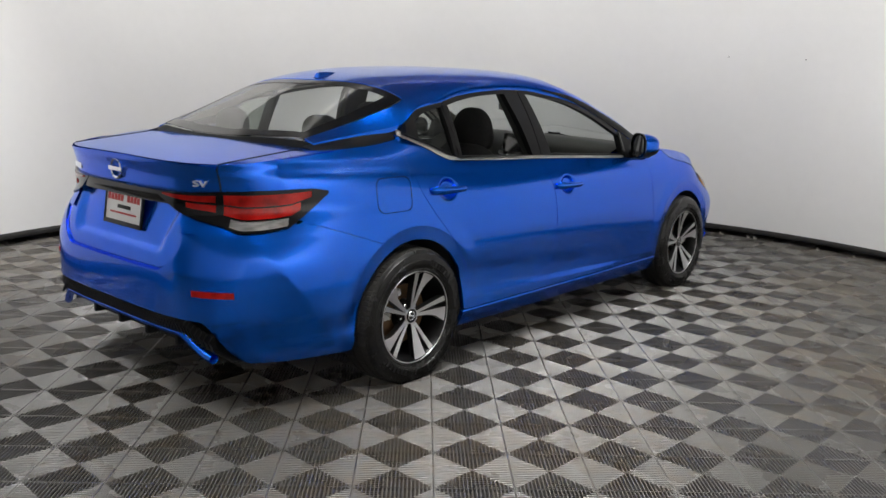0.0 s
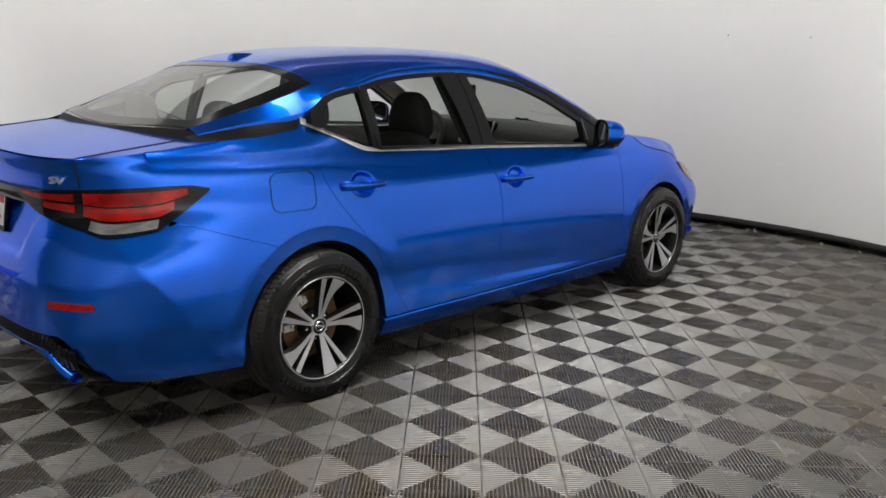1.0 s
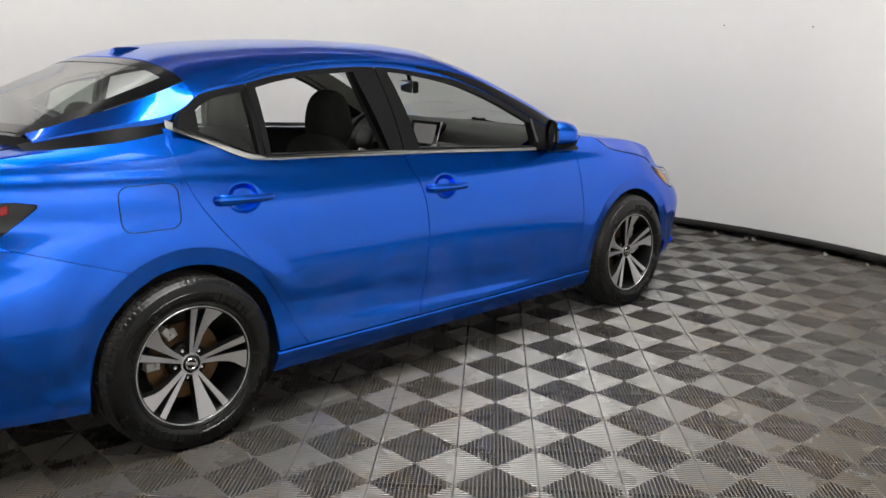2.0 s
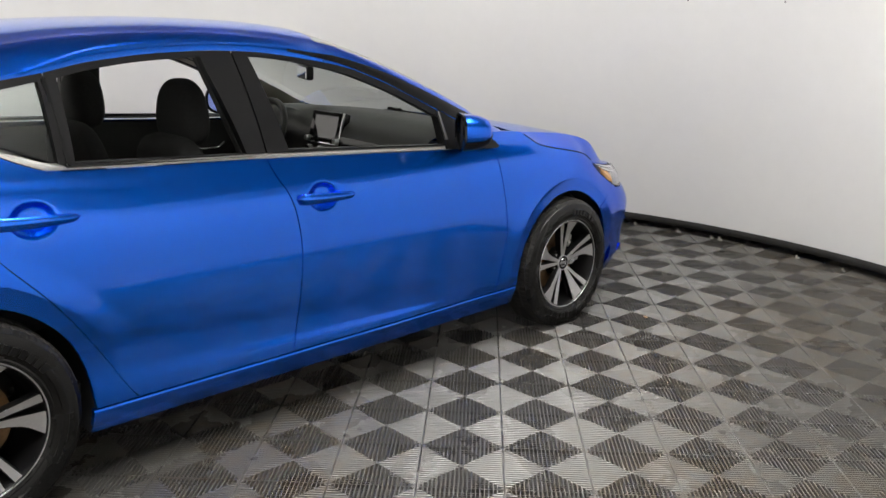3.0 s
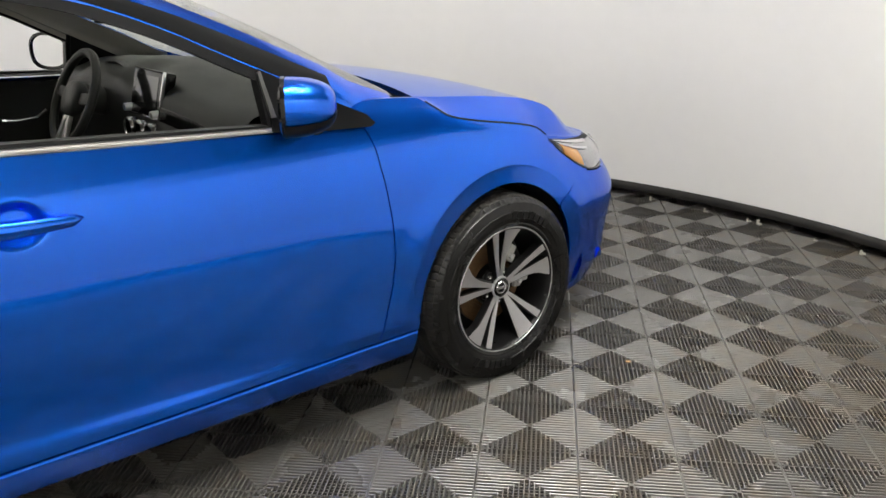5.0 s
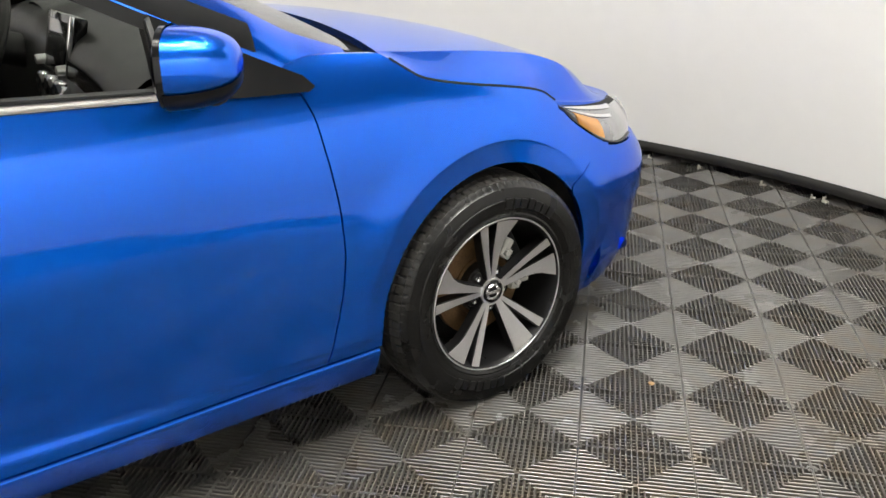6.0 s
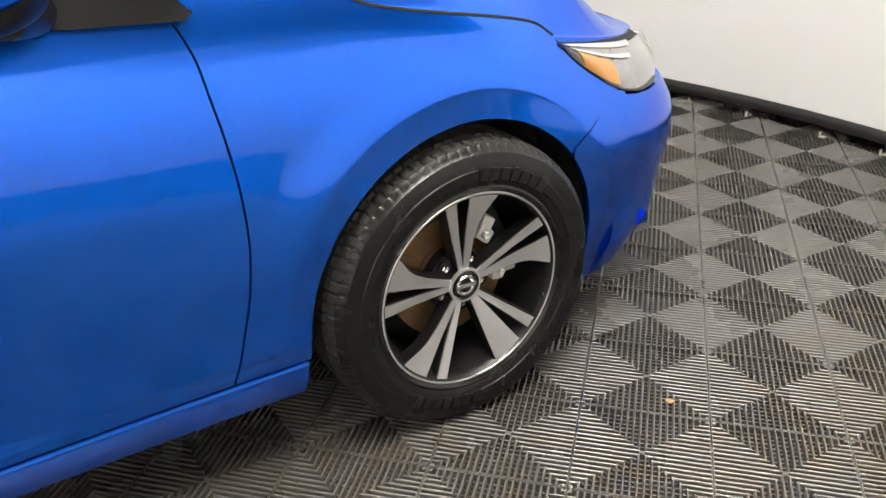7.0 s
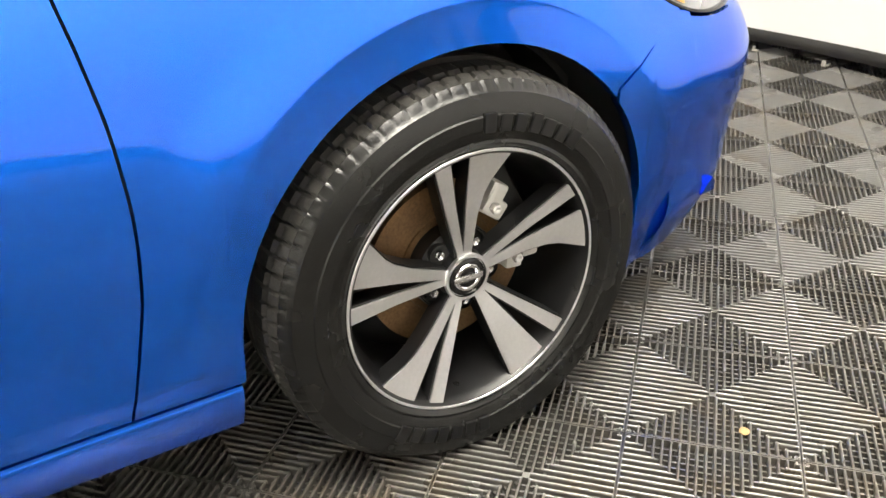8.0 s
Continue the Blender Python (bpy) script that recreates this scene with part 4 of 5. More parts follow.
flap = rounded(-0.212, -0.008, 0.812, 0.962, 0.036)
gapo = rounded(-0.2146, -0.0054, 0.8094, 0.9646, 0.0385)
quarter = next(o for o in car.children if o.name.startswith("quarter_panel") and o.data.vertices[0].co.x > 0)
bm = ring_sheet(gapo, flap, lambda a, b, o: skin(a, b, 0.0025))
part("flap_gap", bm, DARK, quarter)


def mirror(s):
    c = Vector((0.965, 1.925, 1.030))
    turn = Matrix.Rotation(radians(-33), 3, "Z")

    def shell(u, v):
        # u round the housing, v from the glass opening to the nose
        k = math.cos(v * math.pi / 2) ** 0.62 if v < 1 else 0.0
        x = 0.088 * k * abs(math.cos(u)) ** 0.75 * (1 if math.cos(u) > 0 else -1)
        z = 0.071 * k * abs(math.sin(u)) ** 0.75 * (1 if math.sin(u) > 0 else -1)
        q = c + turn @ Vector((x - 0.012 * v, -0.06 + 0.125 * math.sin(v * math.pi / 2), z))
        return (q.x, q.y, q.z)
    us = lin(0, 2 * math.pi, 49)
    empty = part("door_mirror", grid(us, lin(0, 1, 18), shell, s), PAINT, car, "blue door mirror with a black lower shell")
    lower = [u for u in lin(math.pi * 1.12, math.pi * 1.88, 24)]
    part("mirror_lower", grid(lower, lin(-0.02, 0.97, 16), lambda u, v: [a + b for a, b in zip(shell(u, max(v, 0)), (0.004 * math.cos(u), 0.003 * v - 0.002, 0.004 * math.sin(u)))], s), BLACK_TRIM, empty)
    rim = grid(us, [0, 1], lambda u, t: [a + b for a, b in zip(shell(u, 0), ((0.003 - 0.012 * t) * math.cos(u), -0.008 + 0.008 * t * 0, (0.003 - 0.012 * t) * math.sin(u)))], s)
    part("mirror_rim", flange(rim, lambda c_: Vector((0, 1, 0)), 0.012), GLOSS_BLACK, empty)
    bm = bmesh.new()
    f = bm.faces.new([bm.verts.new((s * p[0], p[1], p[2])) for p in (shell(u, 0) for u in us[:-1])])
    bmesh.ops.scale(bm, vec=(0.93, 1, 0.93), space=Matrix.Translation((-s * c.x, -c.y, -c.z)), verts=bm.verts)
    part("mirror_glass", bm, MIRROR, empty, "silvered mirror glass", smooth=0)
    part("mirror_arm", tube([(s * 0.83, 1.99, 0.965), (s * 0.90, 1.965, 0.975), (s * 0.96, 1.94, 0.985)], lambda t: 0.034 - 0.004 * t, 14), BLACK_TRIM, empty)


mirror(1), mirror(-1)


# ---- wheels ----
def wheel_parts(parent):
    """A wheel about the origin, its outer face towards +x."""
    side_prof = [(-0.086, 0.211), (-0.098, 0.228), (-0.104, 0.255), (-0.102, 0.285), (-0.092, 0.308), (-0.084, 0.316)]

    def tyre(a, p):
        x, r = p
        # the tread's cross cuts run on over the shoulder
        if r > 0.306 and (a / (2 * math.pi) * 84 + 0.59) % 1 < 0.15:
            x, r = x - math.copysign(0.0009, x), r - 0.0012
        return (x, r * math.cos(a), max(r * math.sin(a), -HUB_Z + 0.001))
    out_prof = [(0.084, 0.316), (0.092, 0.308), (0.0955, 0.303), (0.0985, 0.301), (0.102, 0.285), (0.1035, 0.272), (0.1055, 0.270), (0.1055, 0.252), (0.103, 0.250), (0.101, 0.240), (0.098, 0.233), (0.0995, 0.228), (0.094, 0.220), (0.086, 0.214)]
    angs = lin(0, 2 * math.pi, 84 * 7 + 1)
    bm = bmesh.new()
    for prof in (side_prof, out_prof):
        h = grid(angs, prof, tyre)
        me = bpy.data.meshes.new("half")
        h.to_mesh(me)
        bm.from_mesh(me)
        h.free()
    bmesh.ops.remove_doubles(bm, verts=bm.verts, dist=1e-5)
    tyre_ob = part("tyre", bm, RUBBER, parent, "black road tyre with raised sidewall lettering")
    xs = [-0.084, -0.062, -0.058, -0.05, -0.046, -0.012, -0.008, 0.008, 0.012, 0.046, 0.05, 0.058, 0.062, 0.074, 0.084]

    def tread(a, i):
        x = xs[i]
        r = 0.3165 + 0.0085 * (1 - (abs(x) / 0.084) ** 4)
        if i in (2, 3, 6, 7, 10, 11):
            r -= 0.007
        ph = (a / (2 * math.pi) * 84 + 0.35 * abs(x) / 0.05) % 1
        if ph < 0.14 and (abs(x) > 0.055 or (0.012 < abs(x) < 0.05 and i % 2)):
            r -= 0.006
        return (x, r * math.cos(a), max(r * math.sin(a), -HUB_Z + 0.001))
    part("tread", grid(lin(0, 2 * math.pi, 84 * 7 + 1), range(len(xs)), tread), TREAD, tyre_ob, "worn tread with cross cuts", smooth=25)
    # raised lettering on the sidewall as plain bars
    for a0, n, wd in ((66, 7, 4.4), (250, 7, 4.4)):
        for k in range(n):
            a = radians(a0 + (3.5 - k) * (wd + 1.4))
            m = Matrix.Rotation(a - math.pi / 2, 4, "X")
            bm = box(bmesh.new(), (0.1035, -0.0085 if k % 2 else -0.0105, 0.247), (0.1085, 0.0085, 0.272 if k % 3 else 0.275), 0.0012, m)
            part("sidewall_bar", bm, RIM_BLACK, tyre_ob, smooth=0)
    rim = part("rim", lathe([(0.084, 0.2145), (0.091, 0.2195), (0.0945, 0.2185), (0.0945, 0.213), (0.090, 0.2095), (0.080, 0.206)], 96), RIM_BLACK, parent, "black alloy rim with five machined split spokes")
    part("rim_edge", lathe([(0.0945, 0.2190), (0.0957, 0.2178), (0.0952, 0.2145), (0.0925, 0.2130)], 96), MACHINED, rim)
    part("barrel", lathe([(0.081, 0.2065), (0.05, 0.196), (-0.06, 0.188), (-0.085, 0.203), (-0.085, 0.10), (-0.06, 0.04)], 64), RIM_BLACK, rim)

    def blade(pts, phi, x0, x1, thick, material, name, edge=0.0):
        """pts: (radius, offset) outline; the face slopes from x0 at the hub to x1 at the rim."""
        c_, s_ = math.cos(radians(phi)), math.sin(radians(phi))

        def f(r, o, lift):
            x = x0 + (x1 - x0) * (math.hypot(r, o) / 0.2) ** 1.5
            return (x + lift, r * c_ - o * s_, r * s_ + o * c_)
        bm = slab(pts, f, 0.0, thick)
        return part(name, bm, material, rim, smooth=25)
    for k in range(5):
        phi = PHI + 72 * k
        thin = [(0.030, -0.0055), (0.13, -0.009), (0.214, -0.0130), (0.2145, 0.0), (0.214, 0.0130), (0.13, 0.009), (0.03, 0.0055)]
        wide = [(0.030, -0.009), (0.106, -0.0195), (0.141, -0.029), (0.1607, -0.0390), (0.180, -0.0545), (0.2020, -0.0718),
                (0.2090, -0.0486), (0.2132, -0.0226), (0.2143, 0.0), (0.12, 0.0015), (0.03, 0.004)]
        for pts, p_ in ((thin, phi), (wide, phi - 12.3)):
            blade(pts, p_, 0.060, 0.088, 0.003, MACHINED, "spoke_face")
            back = [(r, o * 1.0 + (0.003 if o > 0 else -0.003)) for r, o in pts]
            blade(back, p_, 0.0565, 0.0845, 0.030, RIM_BLACK, "spoke")
        a = radians(phi + 28)
        nut = lathe([(0.02, 0.0001), (0.046, 0.0001), (0.048, 0.007), (0.046, 0.0085), (0.02, 0.0095)], 6, "x", (0, 0.054 * math.cos(a), 0.054 * math.sin(a)))
        part("wheel_nut", nut, CHROME, rim, smooth=20)
        socket = lathe([(0.03, 0.016), (0.044, 0.017), (0.03, 0.019)], 20, "x", (0, 0.054 * math.cos(a), 0.054 * math.sin(a)))
        part("nut_socket", socket, RIM_BLACK, rim)
    part("hub", lathe([(0.0, 0.075), (0.035, 0.073), (0.045, 0.042), (0.064, 0.038), (0.066, 0.034), (0.058, 0.032), (0.058, 0.0001)], 48), RIM_BLACK, rim)
    part("hub_ring", lathe([(0.060, 0.0395), (0.0665, 0.0385), (0.0665, 0.034), (0.062, 0.0335)], 48), MACHINED, rim)
    cap = part("hub_cap", lathe([(0.0585, 0.032), (0.064, 0.0315), (0.0665, 0.026), (0.067, 0.0001)], 40), GLOSS_BLACK, rim, "black hub cap with a plain chrome ring")
    part("brake_disc", lathe([(-0.015, 0.07), (0.008, 0.072), (0.009, 0.085), (0.006, 0.086), (0.006, 0.142), (-0.012, 0.142)], 72), RUST, parent, "rust-filmed brake disc")
    return rim


PHI = 104.3


def cap_marks(rim):
    part("cap_ring", lathe([(0.0665, 0.0235), (0.0685, 0.022), (0.0685, 0.018), (0.067, 0.0165)], 32), CHROME, rim)
    part("cap_bar", box(bmesh.new(), (0.066, -0.026, -0.005), (0.0690, 0.026, 0.005), 0.001), CHROME, rim)


hub_x = 0.775
wheel = new("wheel")
wheel["label"] = "black tyre on a two-tone five-spoke alloy wheel"
wheel.parent = car
cap_marks(wheel_parts(wheel))
wheel.matrix_basis = Matrix.Translation((hub_x, 2.708, HUB_Z))
others = []
for x, y, turn, roll in ((hub_x + 0.012, 0, 0, -17), (-hub_x, 0, 180, 0), (-hub_x, 2.708, 180, 0)):
    others.append(copy_thing(wheel, Matrix.Translation((x, y, HUB_Z - 0.006)) @ Matrix.Rotation(radians(turn), 4, "Z") @ Matrix.Rotation(radians(roll), 4, "X")))
# calipers in front of the discs, on the fixed axle
for x, y, a0 in ((hub_x, 2.708, 28), (hub_x, 0, 150)):
    m = Matrix.Translation((x, y, HUB_Z)) @ Matrix.Rotation(radians(a0), 4, "X")
    bracket = part("caliper_bracket", box(bmesh.new(), (-0.05, 0.105, -0.085), (0.012, 0.160, 0.085), 0.008, m), DARK, car, "dark brake caliper bracket")
    for da, w in ((24, 0.026), (-34, 0.022)):
        # a cast lug: a stepped body, a slanted rib and a guide bolt
        m = Matrix.Translation((x, y, HUB_Z)) @ Matrix.Rotation(radians(a0 + da), 4, "X")
        bm = box(bmesh.new(), (-0.03, 0.096, -w), (0.034, 0.128, w), 0.006, m)
        box(bm, (-0.03, 0.120, -0.7 * w), (0.041, 0.152, 0.55 * w), 0.006, m @ Matrix.Rotation(radians(6), 4, "X"))
        box(bm, (0.0, 0.100, 0.5 * w), (0.042, 0.150, 0.95 * w), 0.004, m)
        lug = part("brake_caliper", bm, CAST, car, "bare cast brake caliper")
        bolt = lathe([(0.030, 0.0001), (0.044, 0.0001), (0.046, 0.006), (0.045, 0.0085), (0.02, 0.009)], 6, "x", (0, 0.112, 0.0))
        bmesh.ops.transform(bolt, matrix=m, verts=bolt.verts)
        part("guide_bolt", bolt, SATIN, lug, smooth=20)

# wheel housings, hidden inner shell and underbody
for s in (1, -1):
    for yc, r in ARCH:
        def liner(a, t, yc=yc, r=r):
            rim_x = min(0.862, width(yc + r * math.cos(a), max(HUB_Z + r * math.sin(a), 0.2)) - 0.010)
            return (rim_x + (0.522 - rim_x) * t, yc + (r + 0.012) * math.cos(a), HUB_Z + (r + 0.012) * math.sin(a))
        part("wheel_liner", grid(lin(radians(-20), radians(200), 50), lin(0, 1, 6), liner, s), DARK, car)
        part("liner_back", grid(lin(radians(-20), radians(200), 40), lin(0.02, 1, 6), lambda a, t, yc=yc, r=r: (0.522, yc + (r + 0.012) * t * math.cos(a), HUB_Z + (r + 0.012) * t * math.sin(a)), s), DARK, car)
    part("door_card", grid(lin(0.40, 2.30, 40), lin(0.22, 0.975, 20), lambda y, z: (width(y, z) - 0.055 - 0.02 * math.sin(z * 9), y, min(z, sp(BELT, y) - 0.008)), s), DASH, car, "black moulded door lining")
    part("door_cap", grid(lin(0.36, 1.95, 40), lin(0, 1, 5), lambda y, t: (width(y, 0.95) - 0.005 - 0.06 * t, y, sp(BELT, y) + 0.009 + 0.006 * math.sin(math.pi * t)), s), DASH, car)
    part("quarter_lining", grid(lin(-0.40, 0.42, 24), lin(0, 1, 12), lambda y, t: (0.60 + 0.12 * (1 - t) * 0.5, y, 0.70 + (sp([(-0.4, 1.075), (-0.02, 1.13), (0.06, 1.09), (0.2, 1.03), (0.42, 1.0)], y) - 0.725) * t), s), DASH, car)
    part("inner_fender", grid(lin(2.2, 3.0, 30), lin(0, 1, 8), lambda y, t: (0.70, y, arch_z(y, 0.25) + (0.92 - arch_z(y, 0.25) - 0.15 * ease(2.5, 3.0, y)) * t), s), DARK, car)
    part("step_sill", box(bmesh.new(), (0.60 if s > 0 else -0.82, 0.40, 0.20), (0.82 if s > 0 else -0.60, 2.30, 0.30), 0.02), DARK, car)
part("underbody", box(bmesh.new(), (-0.60, -0.80, 0.20), (0.60, 3.35, 0.27), 0.02), DARK, car)
part("axle_beam", box(bmesh.new(), (-0.66, -0.06, 0.25), (0.66, 0.06, 0.33), 0.02), DARK, car)
part("rear_bulkhead", box(bmesh.new(), (-0.66, -0.36, 0.27), (0.66, -0.32, 0.98), 0.01), DARK, car)
part("boot_floor", box(bmesh.new(), (-0.62, -0.86, 0.27), (0.62, -0.36, 0.62), 0.02), DARK, car)
part("engine_bay", box(bmesh.new(), (-0.52, 2.25, 0.27), (0.52, 3.30, 0.72), 0.03), DARK, car)


# ---- cabin ----
def cushion(name, cx, cy_, cz, sx, sy, sz, m=None, power=3.2, material=None, parent=None, label=""):
    """A padded block: a squashed super-ellipsoid."""
    def f(u, v):
        cu, su, cv, sv = math.cos(u), math.sin(u), math.cos(v), math.sin(v)
        sg = lambda w, e: math.copysign(abs(w) ** e, w)
        e = 2 / power
        return (cx + sx * sg(cv, e) * sg(cu, e), cy_ + sy * sg(cv, e) * sg(su, e), cz + sz * sg(sv, e))
    bm = grid(lin(0, 2 * math.pi, 33), lin(-math.pi / 2, math.pi / 2, 17), f)
    bmesh.ops.remove_doubles(bm, verts=bm.verts, dist=1e-5)
    if m:
        bmesh.ops.transform(bm, matrix=m, verts=bm.verts)
    return part(name, bm, material or CLOTH, parent or car, label, smooth=60)


def taper(ob, zc, sz, share):
    """Draw a cushion's upper part in towards its middle."""
    cx = sum(v.co.x for v in ob.data.vertices) / len(ob.data.vertices)
    for v in ob.data.vertices:
        v.co.x = cx + (v.co.x - cx) * (1 - share * (v.co.z - zc) / sz)


for s in (1, -1):
    back = 0.06 if s < 0 else 0.0              # the driver's seat stands further back
    seat = cushion("front_seat", s * 0.385, 1.17 - back, 0.52, 0.25, 0.27, 0.09, label="black cloth front seat with headrest")
    cushion("seat_back", s * 0.385, 0.92 - back, 0.765, 0.25, 0.075, 0.285, Matrix.Translation((0, 0.92, 0.55)) @ Matrix.Rotation(radians(10), 4, "X") @ Matrix.Translation((0, -0.92, -0.55)) @ Matrix.Translation((0, 0.05, -0.01)), 3.0, parent=seat)
    taper(cushion("headrest", s * 0.385, 0.955 - back, 1.115, 0.135, 0.068, 0.125, None, 2.6, parent=seat), 1.115, 0.125, 0.24)
    for dx in (-0.06, 0.06):
        part("headrest_post", tube([(s * 0.385 + dx, 0.95 - back, 0.92), (s * 0.385 + dx, 0.952 - back, 1.06)], 0.007, 8), CHROME, seat)
bench = cushion("rear_seat", 0, 0.22, 0.52, 0.62, 0.28, 0.09, label="black cloth rear bench with headrests")
cushion("seat_back", 0, -0.08, 0.78, 0.60, 0.08, 0.28, Matrix.Translation((0, -0.08, 0.5)) @ Matrix.Rotation(radians(14), 4, "X") @ Matrix.Translation((0, 0.08, -0.5)), 3, parent=bench)
for x in (-0.36, 0.36):
    cushion("headrest", x, -0.13, 1.125, 0.125, 0.05, 0.09, None, 2.5, parent=bench)
part("parcel_shelf", box(bmesh.new(), (-0.60, -0.45, 1.0), (0.60, -0.16, 1.03), 0.008), DASH, car)
part("cabin_floor", box(bmesh.new(), (-0.74, -0.30, 0.27), (0.74, 2.25, 0.32), 0.01), DARK, car)
# headlining and inner pillars, a little inside the canopy
part("headlining", grid(lin(0.15, 1.44, 20), [math.sin(math.pi / 2 * k / 16) for k in range(-16, 17)], lambda y, f: canopy(y, f, -0.022)), LINING, car, "pale grey fabric headlining")
for s in (1, -1):
    part("pillar_trim", grid(lin(1.36, 2.08 if s > 0 else 2.26, 24), lin(0.865, 1.0, 8), lambda y, f: canopy(y, f, -0.022 - 0.008 * math.sin(math.pi * (f - 0.865) / 0.135)), s), LINING, car)
    part("pillar_trim", grid(lin(-0.38, 0.16, 16), lin(0.84, 0.985, 6), lambda y, f: canopy(y, f, -0.028), s), LINING, car)
    part("centre_pillar_trim", slab([(0.965, 1.0), (1.12, 1.0), (1.07, 1.32), (0.90, 1.32)], lambda a, b, o, s=s: (s * (side_window(a, b)[0] - 0.03 + o), a, b), 0.0, 0.03), DASH, car)


def dash_top(x, t):
    """t: 0 at the windscreen, 1 at the lower front edge."""
    y = 2.30 - 0.05 * (x / 0.7) ** 2 - sp([(0, 0.0), (0.45, 0.30), (0.6, 0.40), (0.8, 0.42), (1, 0.36)], t)
    z = sp([(0, 1.022), (0.3, 1.032), (0.5, 1.000), (0.62, 0.945), (0.8, 0.86), (1, 0.62)], t) - 0.02 * (x / 0.75) ** 2
    if x < -0.15:
        z += 0.03 * ease(-0.15, -0.25, x) * ease(-0.65, -0.5, x) * ease(0.2, 0.5, t) * ease(0.8, 0.55, t)
    return (x, y, z)


dash = part("dashboard", grid(lin(-0.74, 0.74, 50), lin(0, 1, 24), dash_top), DASH, car, "black moulded dashboard", smooth=50)
part("dash_insert", grid(lin(0.10, 0.66, 30), lin(0.66, 0.76, 4), lambda x, t: [a + b for a, b in zip(dash_top(x, t), (0, -0.005, 0.003))]), GLOSS_BLACK, dash)
ms = Matrix.Translation((0.0, 1.905, 0.960)) @ Matrix.Rotation(radians(-14), 4, "X")
screen = part("centre_screen", box(bmesh.new(), (-0.125, -0.012, -0.076), (0.125, 0.03, 0.076), 0.008, ms), GLOSS_BLACK, dash, "upright touch screen with a bright edge")
part("screen_glass", box(bmesh.new(), (-0.090, -0.014, -0.052), (0.090, -0.011, 0.056), 0.0, ms), SCREEN, screen, smooth=0)
part("screen_trim", box(bmesh.new(), (0.118, -0.016, -0.076), (0.126, -0.005, 0.076), 0.002, ms), CHROME, screen)
part("screen_trim", box(bmesh.new(), (-0.125, -0.016, -0.080), (0.126, -0.005, -0.073), 0.002, ms), CHROME, screen)
for x in (-0.115, 0.112):
    part("screen_knob", lathe([(-0.03, 0.0001), (-0.03, 0.012), (-0.026, 0.0135), (0, 0.0135)], 20, "y", (x, 1.885, 0.905)), SATIN, screen)
for x in (-0.09, 0.0, 0.09, 0.62, -0.62):
    zc = 0.838 if abs(x) < 0.2 else 0.90
    yv = 1.865 if abs(x) < 0.2 else 1.88
    part("air_vent", lathe([(-0.012, 0.026), (-0.016, 0.034), (-0.008, 0.040), (0.02, 0.040)], 28, "y", (x, yv, zc)), CHROME, dash)
    part("vent_core", lathe([(0.004, 0.0001), (0.002, 0.030)], 20, "y", (x, yv, zc)), DASH, dash)
part("centre_console", box(bmesh.new(), (-0.12, 1.10, 0.32), (0.12, 1.90, 0.66), 0.03), DASH, car)
# steering wheel
mw = Matrix.Translation((-0.37, 1.775, 0.913)) @ Matrix.Rotation(radians(66), 4, "X")
bm = tube([(0.172 * math.cos(a), 0.168 * math.sin(a), 0) for a in lin(0, 2 * math.pi, 41)[:-1]], 0.016, 10, True)
bmesh.ops.transform(bm, matrix=mw, verts=bm.verts)
steering = part("steering_wheel", bm, DASH, car, "black steering wheel with bright lower spoke")
cushion("wheel_pad", 0, 0, 0.0, 0.075, 0.065, 0.03, mw, 2.6, DASH, steering)
for a, m in ((5, DASH), (175, DASH)):
    part("wheel_spoke", box(bmesh.new(), (0.05, -0.020, -0.012), (0.164, 0.020, 0.008), 0.006, mw @ Matrix.Rotation(radians(a), 4, "Z")), m, steering)
for a in (-78, -102):
    part("wheel_spoke", box(bmesh.new(), (0.06, -0.012, -0.008), (0.162, 0.012, 0.010), 0.005, mw @ Matrix.Rotation(radians(a), 4, "Z")), SATIN, steering)
part("steering_column", tube([(-0.37, 1.79, 0.92), (-0.37, 2.05, 0.84)], 0.05, 16), DASH, steering)
part("instrument_hood", grid(lin(0, math.pi, 20), lin(0, 1, 5), lambda a, t: (-0.37 + 0.18 * math.cos(a), 1.93 + 0.12 * t, 0.955 + 0.075 * math.sin(a))), DASH, dash)
# inner mirror
bm = box(bmesh.new(), (-0.115, -0.015, -0.033), (0.115, 0.02, 0.033), 0.014, Matrix.Translation((0, 1.78, 1.225)) @ Matrix.Rotation(radians(-24), 4, "Z"))
inner = part("inner_mirror", bm, BLACK_TRIM, car, "black inside mirror on the windscreen")
part("mirror_pane", box(bmesh.new(), (-0.105, -0.017, -0.026), (0.105, -0.014, 0.026), 0, Matrix.Translation((0, 1.78, 1.225)) @ Matrix.Rotation(radians(-24), 4, "Z")), MIRROR, inner, smooth=0)
part("mirror_stem", tube([(0, 1.79, 1.24), (0, 1.77, 1.30)], 0.012, 10), BLACK_TRIM, inner)
# inner handle on the far door
part("inner_handle", tube([(-0.765, 1.62, 0.80), (-0.755, 1.66, 0.795), (-0.755, 1.74, 0.80), (-0.76, 1.78, 0.825)], 0.008, 8), CHROME, car)


# ---- bits on the floor ----
def crumb(name, x, y, r, label, category, material, flat=0.6):
    bm = bmesh.new()
    bmesh.ops.create_icosphere(bm, subdivisions=2, radius=r)
    for v in bm.verts:
        v.co *= 1 + 0.35 * noise.noise(v.co * 60 + Vector((x * 7, y * 5, 0)))
        v.co.z *= flat
    low_z = min(v.co.z for v in bm.verts)
    for v in bm.verts:
        v.co += Vector((x, y, -low_z + 0.0005))
    return tagged(part(name, bm, material), label, category, group="")


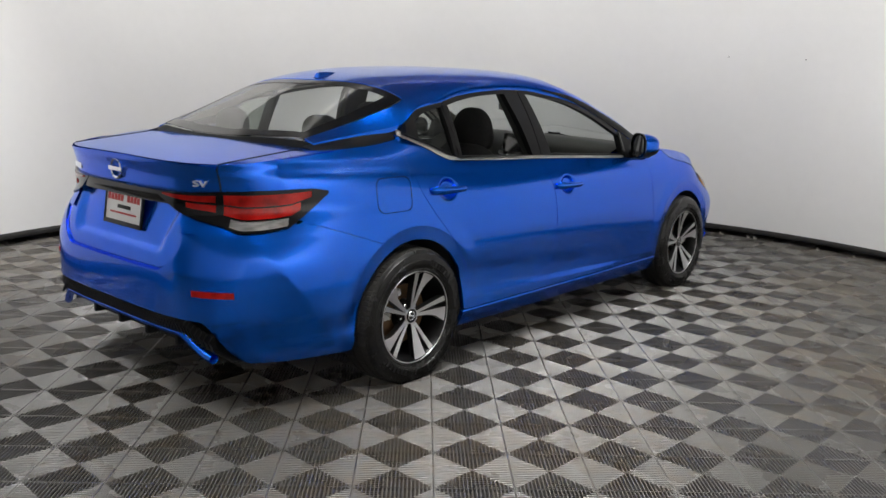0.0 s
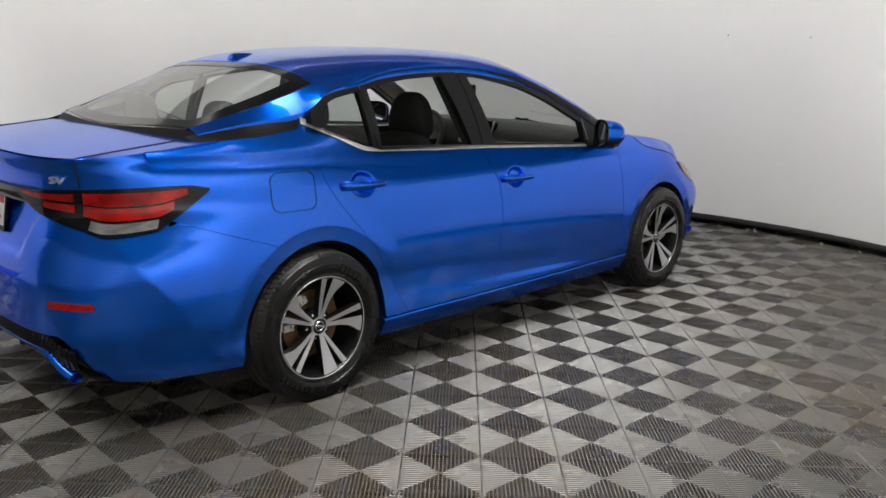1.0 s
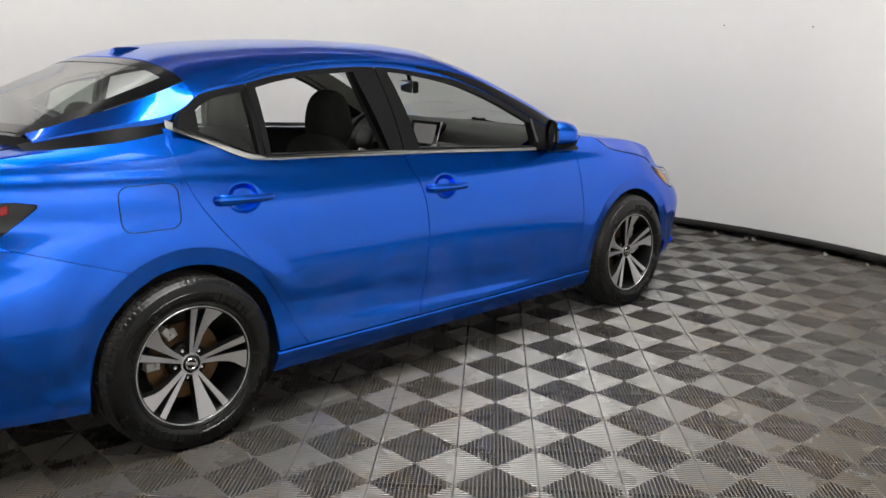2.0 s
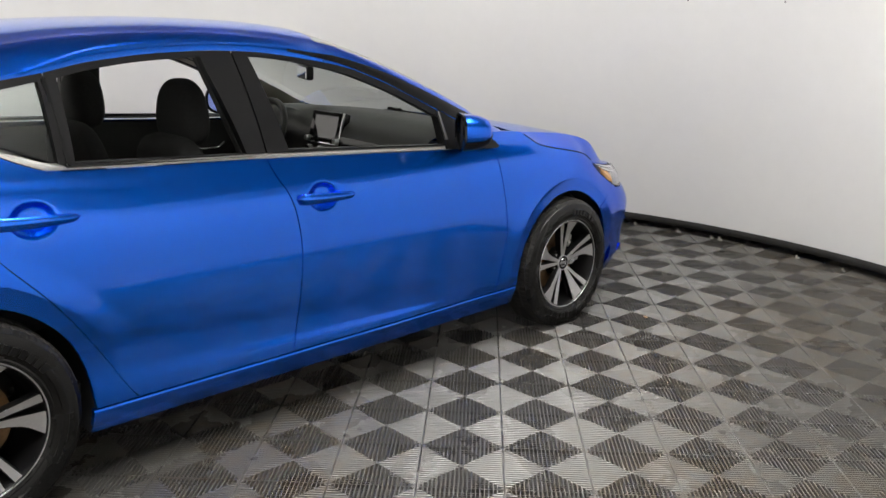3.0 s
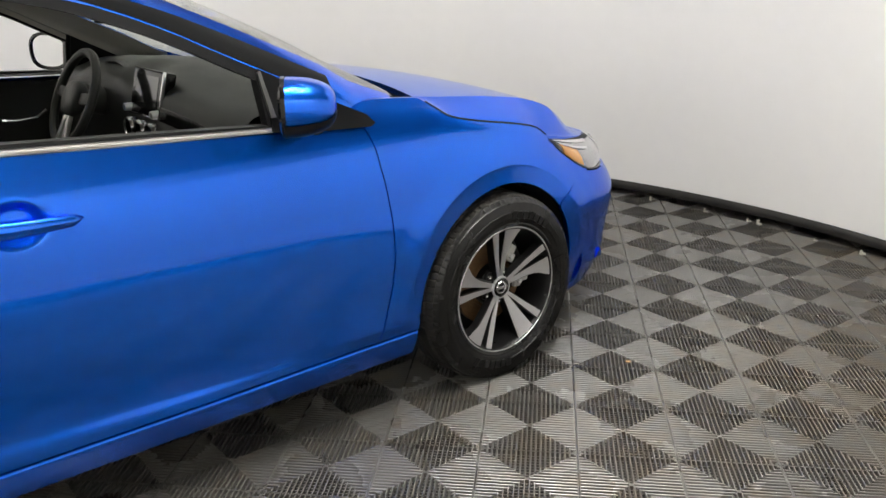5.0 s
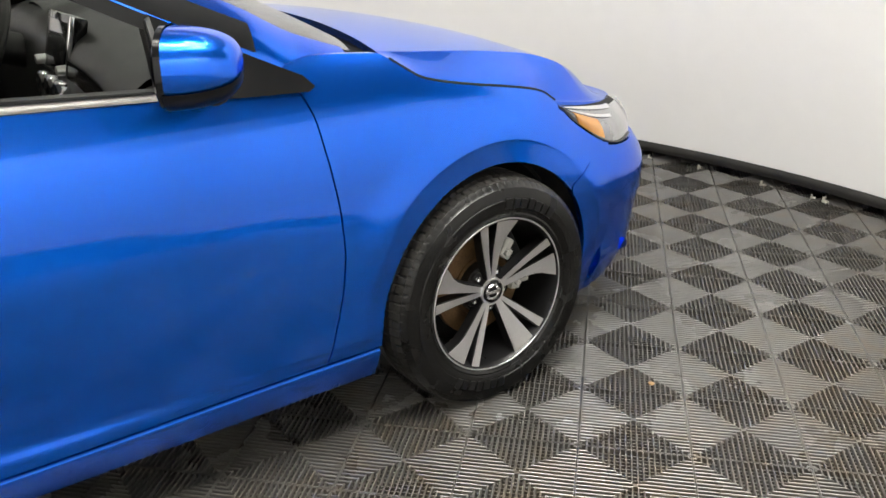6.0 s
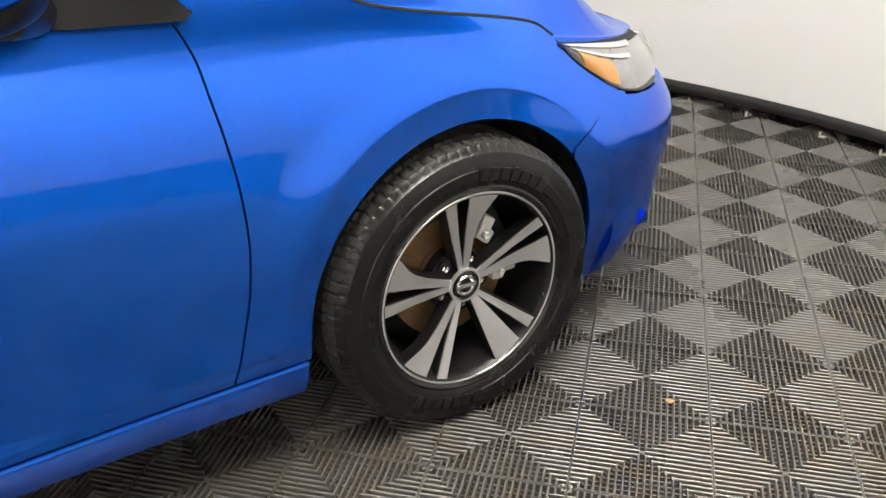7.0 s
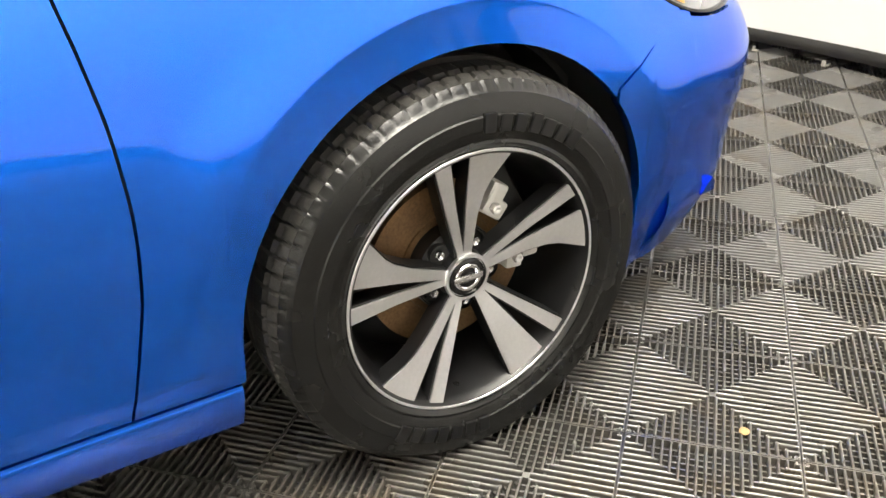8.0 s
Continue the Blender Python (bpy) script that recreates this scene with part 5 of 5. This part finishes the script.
def clip(x, y, turn, size):
    """A small chipped plastic clip lying under the wall's rail."""
    m = Matrix.Translation((x, y, 0.001)) @ Matrix.Rotation(radians(turn), 4, "Z")
    bm = box(bmesh.new(), (-size, -0.6 * size, 0.0), (size, 0.6 * size, 0.7 * size), 0.2 * size, m)
    box(bm, (-0.9 * size, -0.5 * size, 0.5 * size), (-0.3 * size, 0.5 * size, 1.7 * size), 0.15 * size, m)
    return tagged(part("clip", bm, GRIT), "small pale plastic clip under the wall's rail", "clip", group="clips along the wall")


for x, y, turn, size in ((0.174, 4.955, 15, 0.015), (0.430, 4.972, 40, 0.013), (0.498, 4.962, -20, 0.016), (-0.19, 4.94, 80, 0.014), (-0.48, 4.89, 10, 0.012), (0.835, 4.925, 30, 0.010), (1.09, 4.89, 60, 0.014), (1.42, 4.80, -30, 0.012)):
    clip(x, y, turn, size)
for x, y, z in ((0.776, 4.978, 1.629), (0.074, 4.983, 1.645)):
    bm = bmesh.new()
    bmesh.ops.create_icosphere(bm, subdivisions=1, radius=0.0055)
    bmesh.ops.translate(bm, vec=(x, y, z), verts=bm.verts)
    tagged(part("nail", bm, BASE), "small dark nail head in the white wall", "nail", group="nails in the wall")
LEAF = mat("dry_leaf", (0.30, 0.19, 0.09), 0.8, vary=0.3, scale=40)
crumb("leaf_scrap", 1.085, 3.105, 0.010, "tan scrap of dry leaf on the tiles", "leaf", LEAF, 0.25)


# ---- floor tiles ----
TS, TA, TX, TY = 0.2854, radians(43.13), 1.1577, 2.3232
NR = 20                     # ribs along a tile's side


def tile_geometry():
    """A square of ribs: four triangles, in each of which the ribs run from the tile's edge to the diagonal."""
    vs, fs = [], []

    def bar(a, b, half, z0, z1, steps=0):
        """A bar from a to b with a flat or rounded top."""
        d = (b - a).normalized()
        n = Vector((-d.y, d.x))
        prof = [(-half, z0), (-half, z1), (half, z1), (half, z0)]
        if steps:
            top = [(-half * math.cos(math.pi * k / steps), z1 - half * 1.5 * (1 - math.sin(math.pi * k / steps))) for k in range(steps + 1)]
            prof = [(-half, z0)] + top + [(half, z0)]
        k, m = len(vs), len(prof)
        for p in (a, b):
            vs.extend((p.x + n.x * o, p.y + n.y * o, z) for o, z in prof)
        fs.extend((k + i, k + i + 1, k + m + i + 1, k + m + i) for i in range(m - 1))
    h = TS / 2 - 0.0008
    pitch = 2 * h / NR
    for q in range(4):
        r = Matrix.Rotation(q * math.pi / 2, 2)
        for i in range(NR):
            u = -h + (i + 0.5) * pitch
            top, low = h - 0.002, max(abs(u) - pitch * 0.25, 0.005)
            if top - low > 0.003:
                bar(r @ Vector((u, low)), r @ Vector((u, top)), pitch * 0.215, -0.019, 0, 8)
        bar(r @ Vector((-h, h - 0.0012)), r @ Vector((h, h - 0.0012)), 0.0012, -0.016, -0.0010)
        for i in range(0, NR // 2):
            v = h - (i + 1) * pitch
            if v > 0.012:
                bar(r @ Vector((-v, v)), r @ Vector((v, v)), 0.0019, -0.019, -0.0095)
    bar(Vector((-0.006, 0)), Vector((0.006, 0)), 0.006, -0.016, -0.0004)
    return vs, fs


tvs, tfs = tile_geometry()
tile_mesh = bpy.data.meshes.new("floor_tile")
tile_mesh.from_pydata(tvs, [], tfs)
tile_mesh.materials.append(TILE)
tile_mesh.shade_smooth()
tile_mesh.set_sharp_from_angle(angle=radians(60))
tile_floor = tagged(new("tile_floor"), "grey ribbed plastic floor tiles laid in squares", "floor tiles", kind="structure")
cells = []
for i in range(-30, 31):
    for j in range(-40, 41):
        u, v = (i + 0.5) * TS, (j + 0.5) * TS
        x, y = TX + u * math.cos(TA) - v * math.sin(TA), TY + u * math.sin(TA) + v * math.cos(TA)
        far = math.hypot(x - CX, y - CY)
        az = math.degrees(math.atan2(y - CY, x - CX)) % 360
        if far < RAD + 0.3 or (250 < az < 348 and far < 6.4 and x < 6.2 and y > -5.4):
            cells.append((abs(x - 1.7) + 0.6 * abs(y - 1.6), x, y))
cells.sort()
near, rest = cells[:300], cells[300:]
for _, x, y in near:
    ob = new("floor_tile", tile_mesh)
    ob.matrix_basis = Matrix.Translation((x, y, 0)) @ Matrix.Rotation(TA, 4, "Z")
    ob.parent = tile_floor
tv = np.array(tvs)
c, s = math.cos(TA), math.sin(TA)
rot = np.stack([tv[:, 0] * c - tv[:, 1] * s, tv[:, 0] * s + tv[:, 1] * c, tv[:, 2]], 1)
allv = np.concatenate([rot + (x, y, 0) for _, x, y in rest])
allf = np.concatenate([np.array(tfs) + k * len(tvs) for k in range(len(rest))])
me = bpy.data.meshes.new("floor_tiles")
me.from_pydata(allv.tolist(), [], allf.tolist())
me.materials.append(TILE)
me.shade_smooth()
me.set_sharp_from_angle(angle=radians(60))
ob = tagged(new("outer_tiles", me), "grey ribbed plastic tiles further off", kind="stuff")
ob.parent = tile_floor
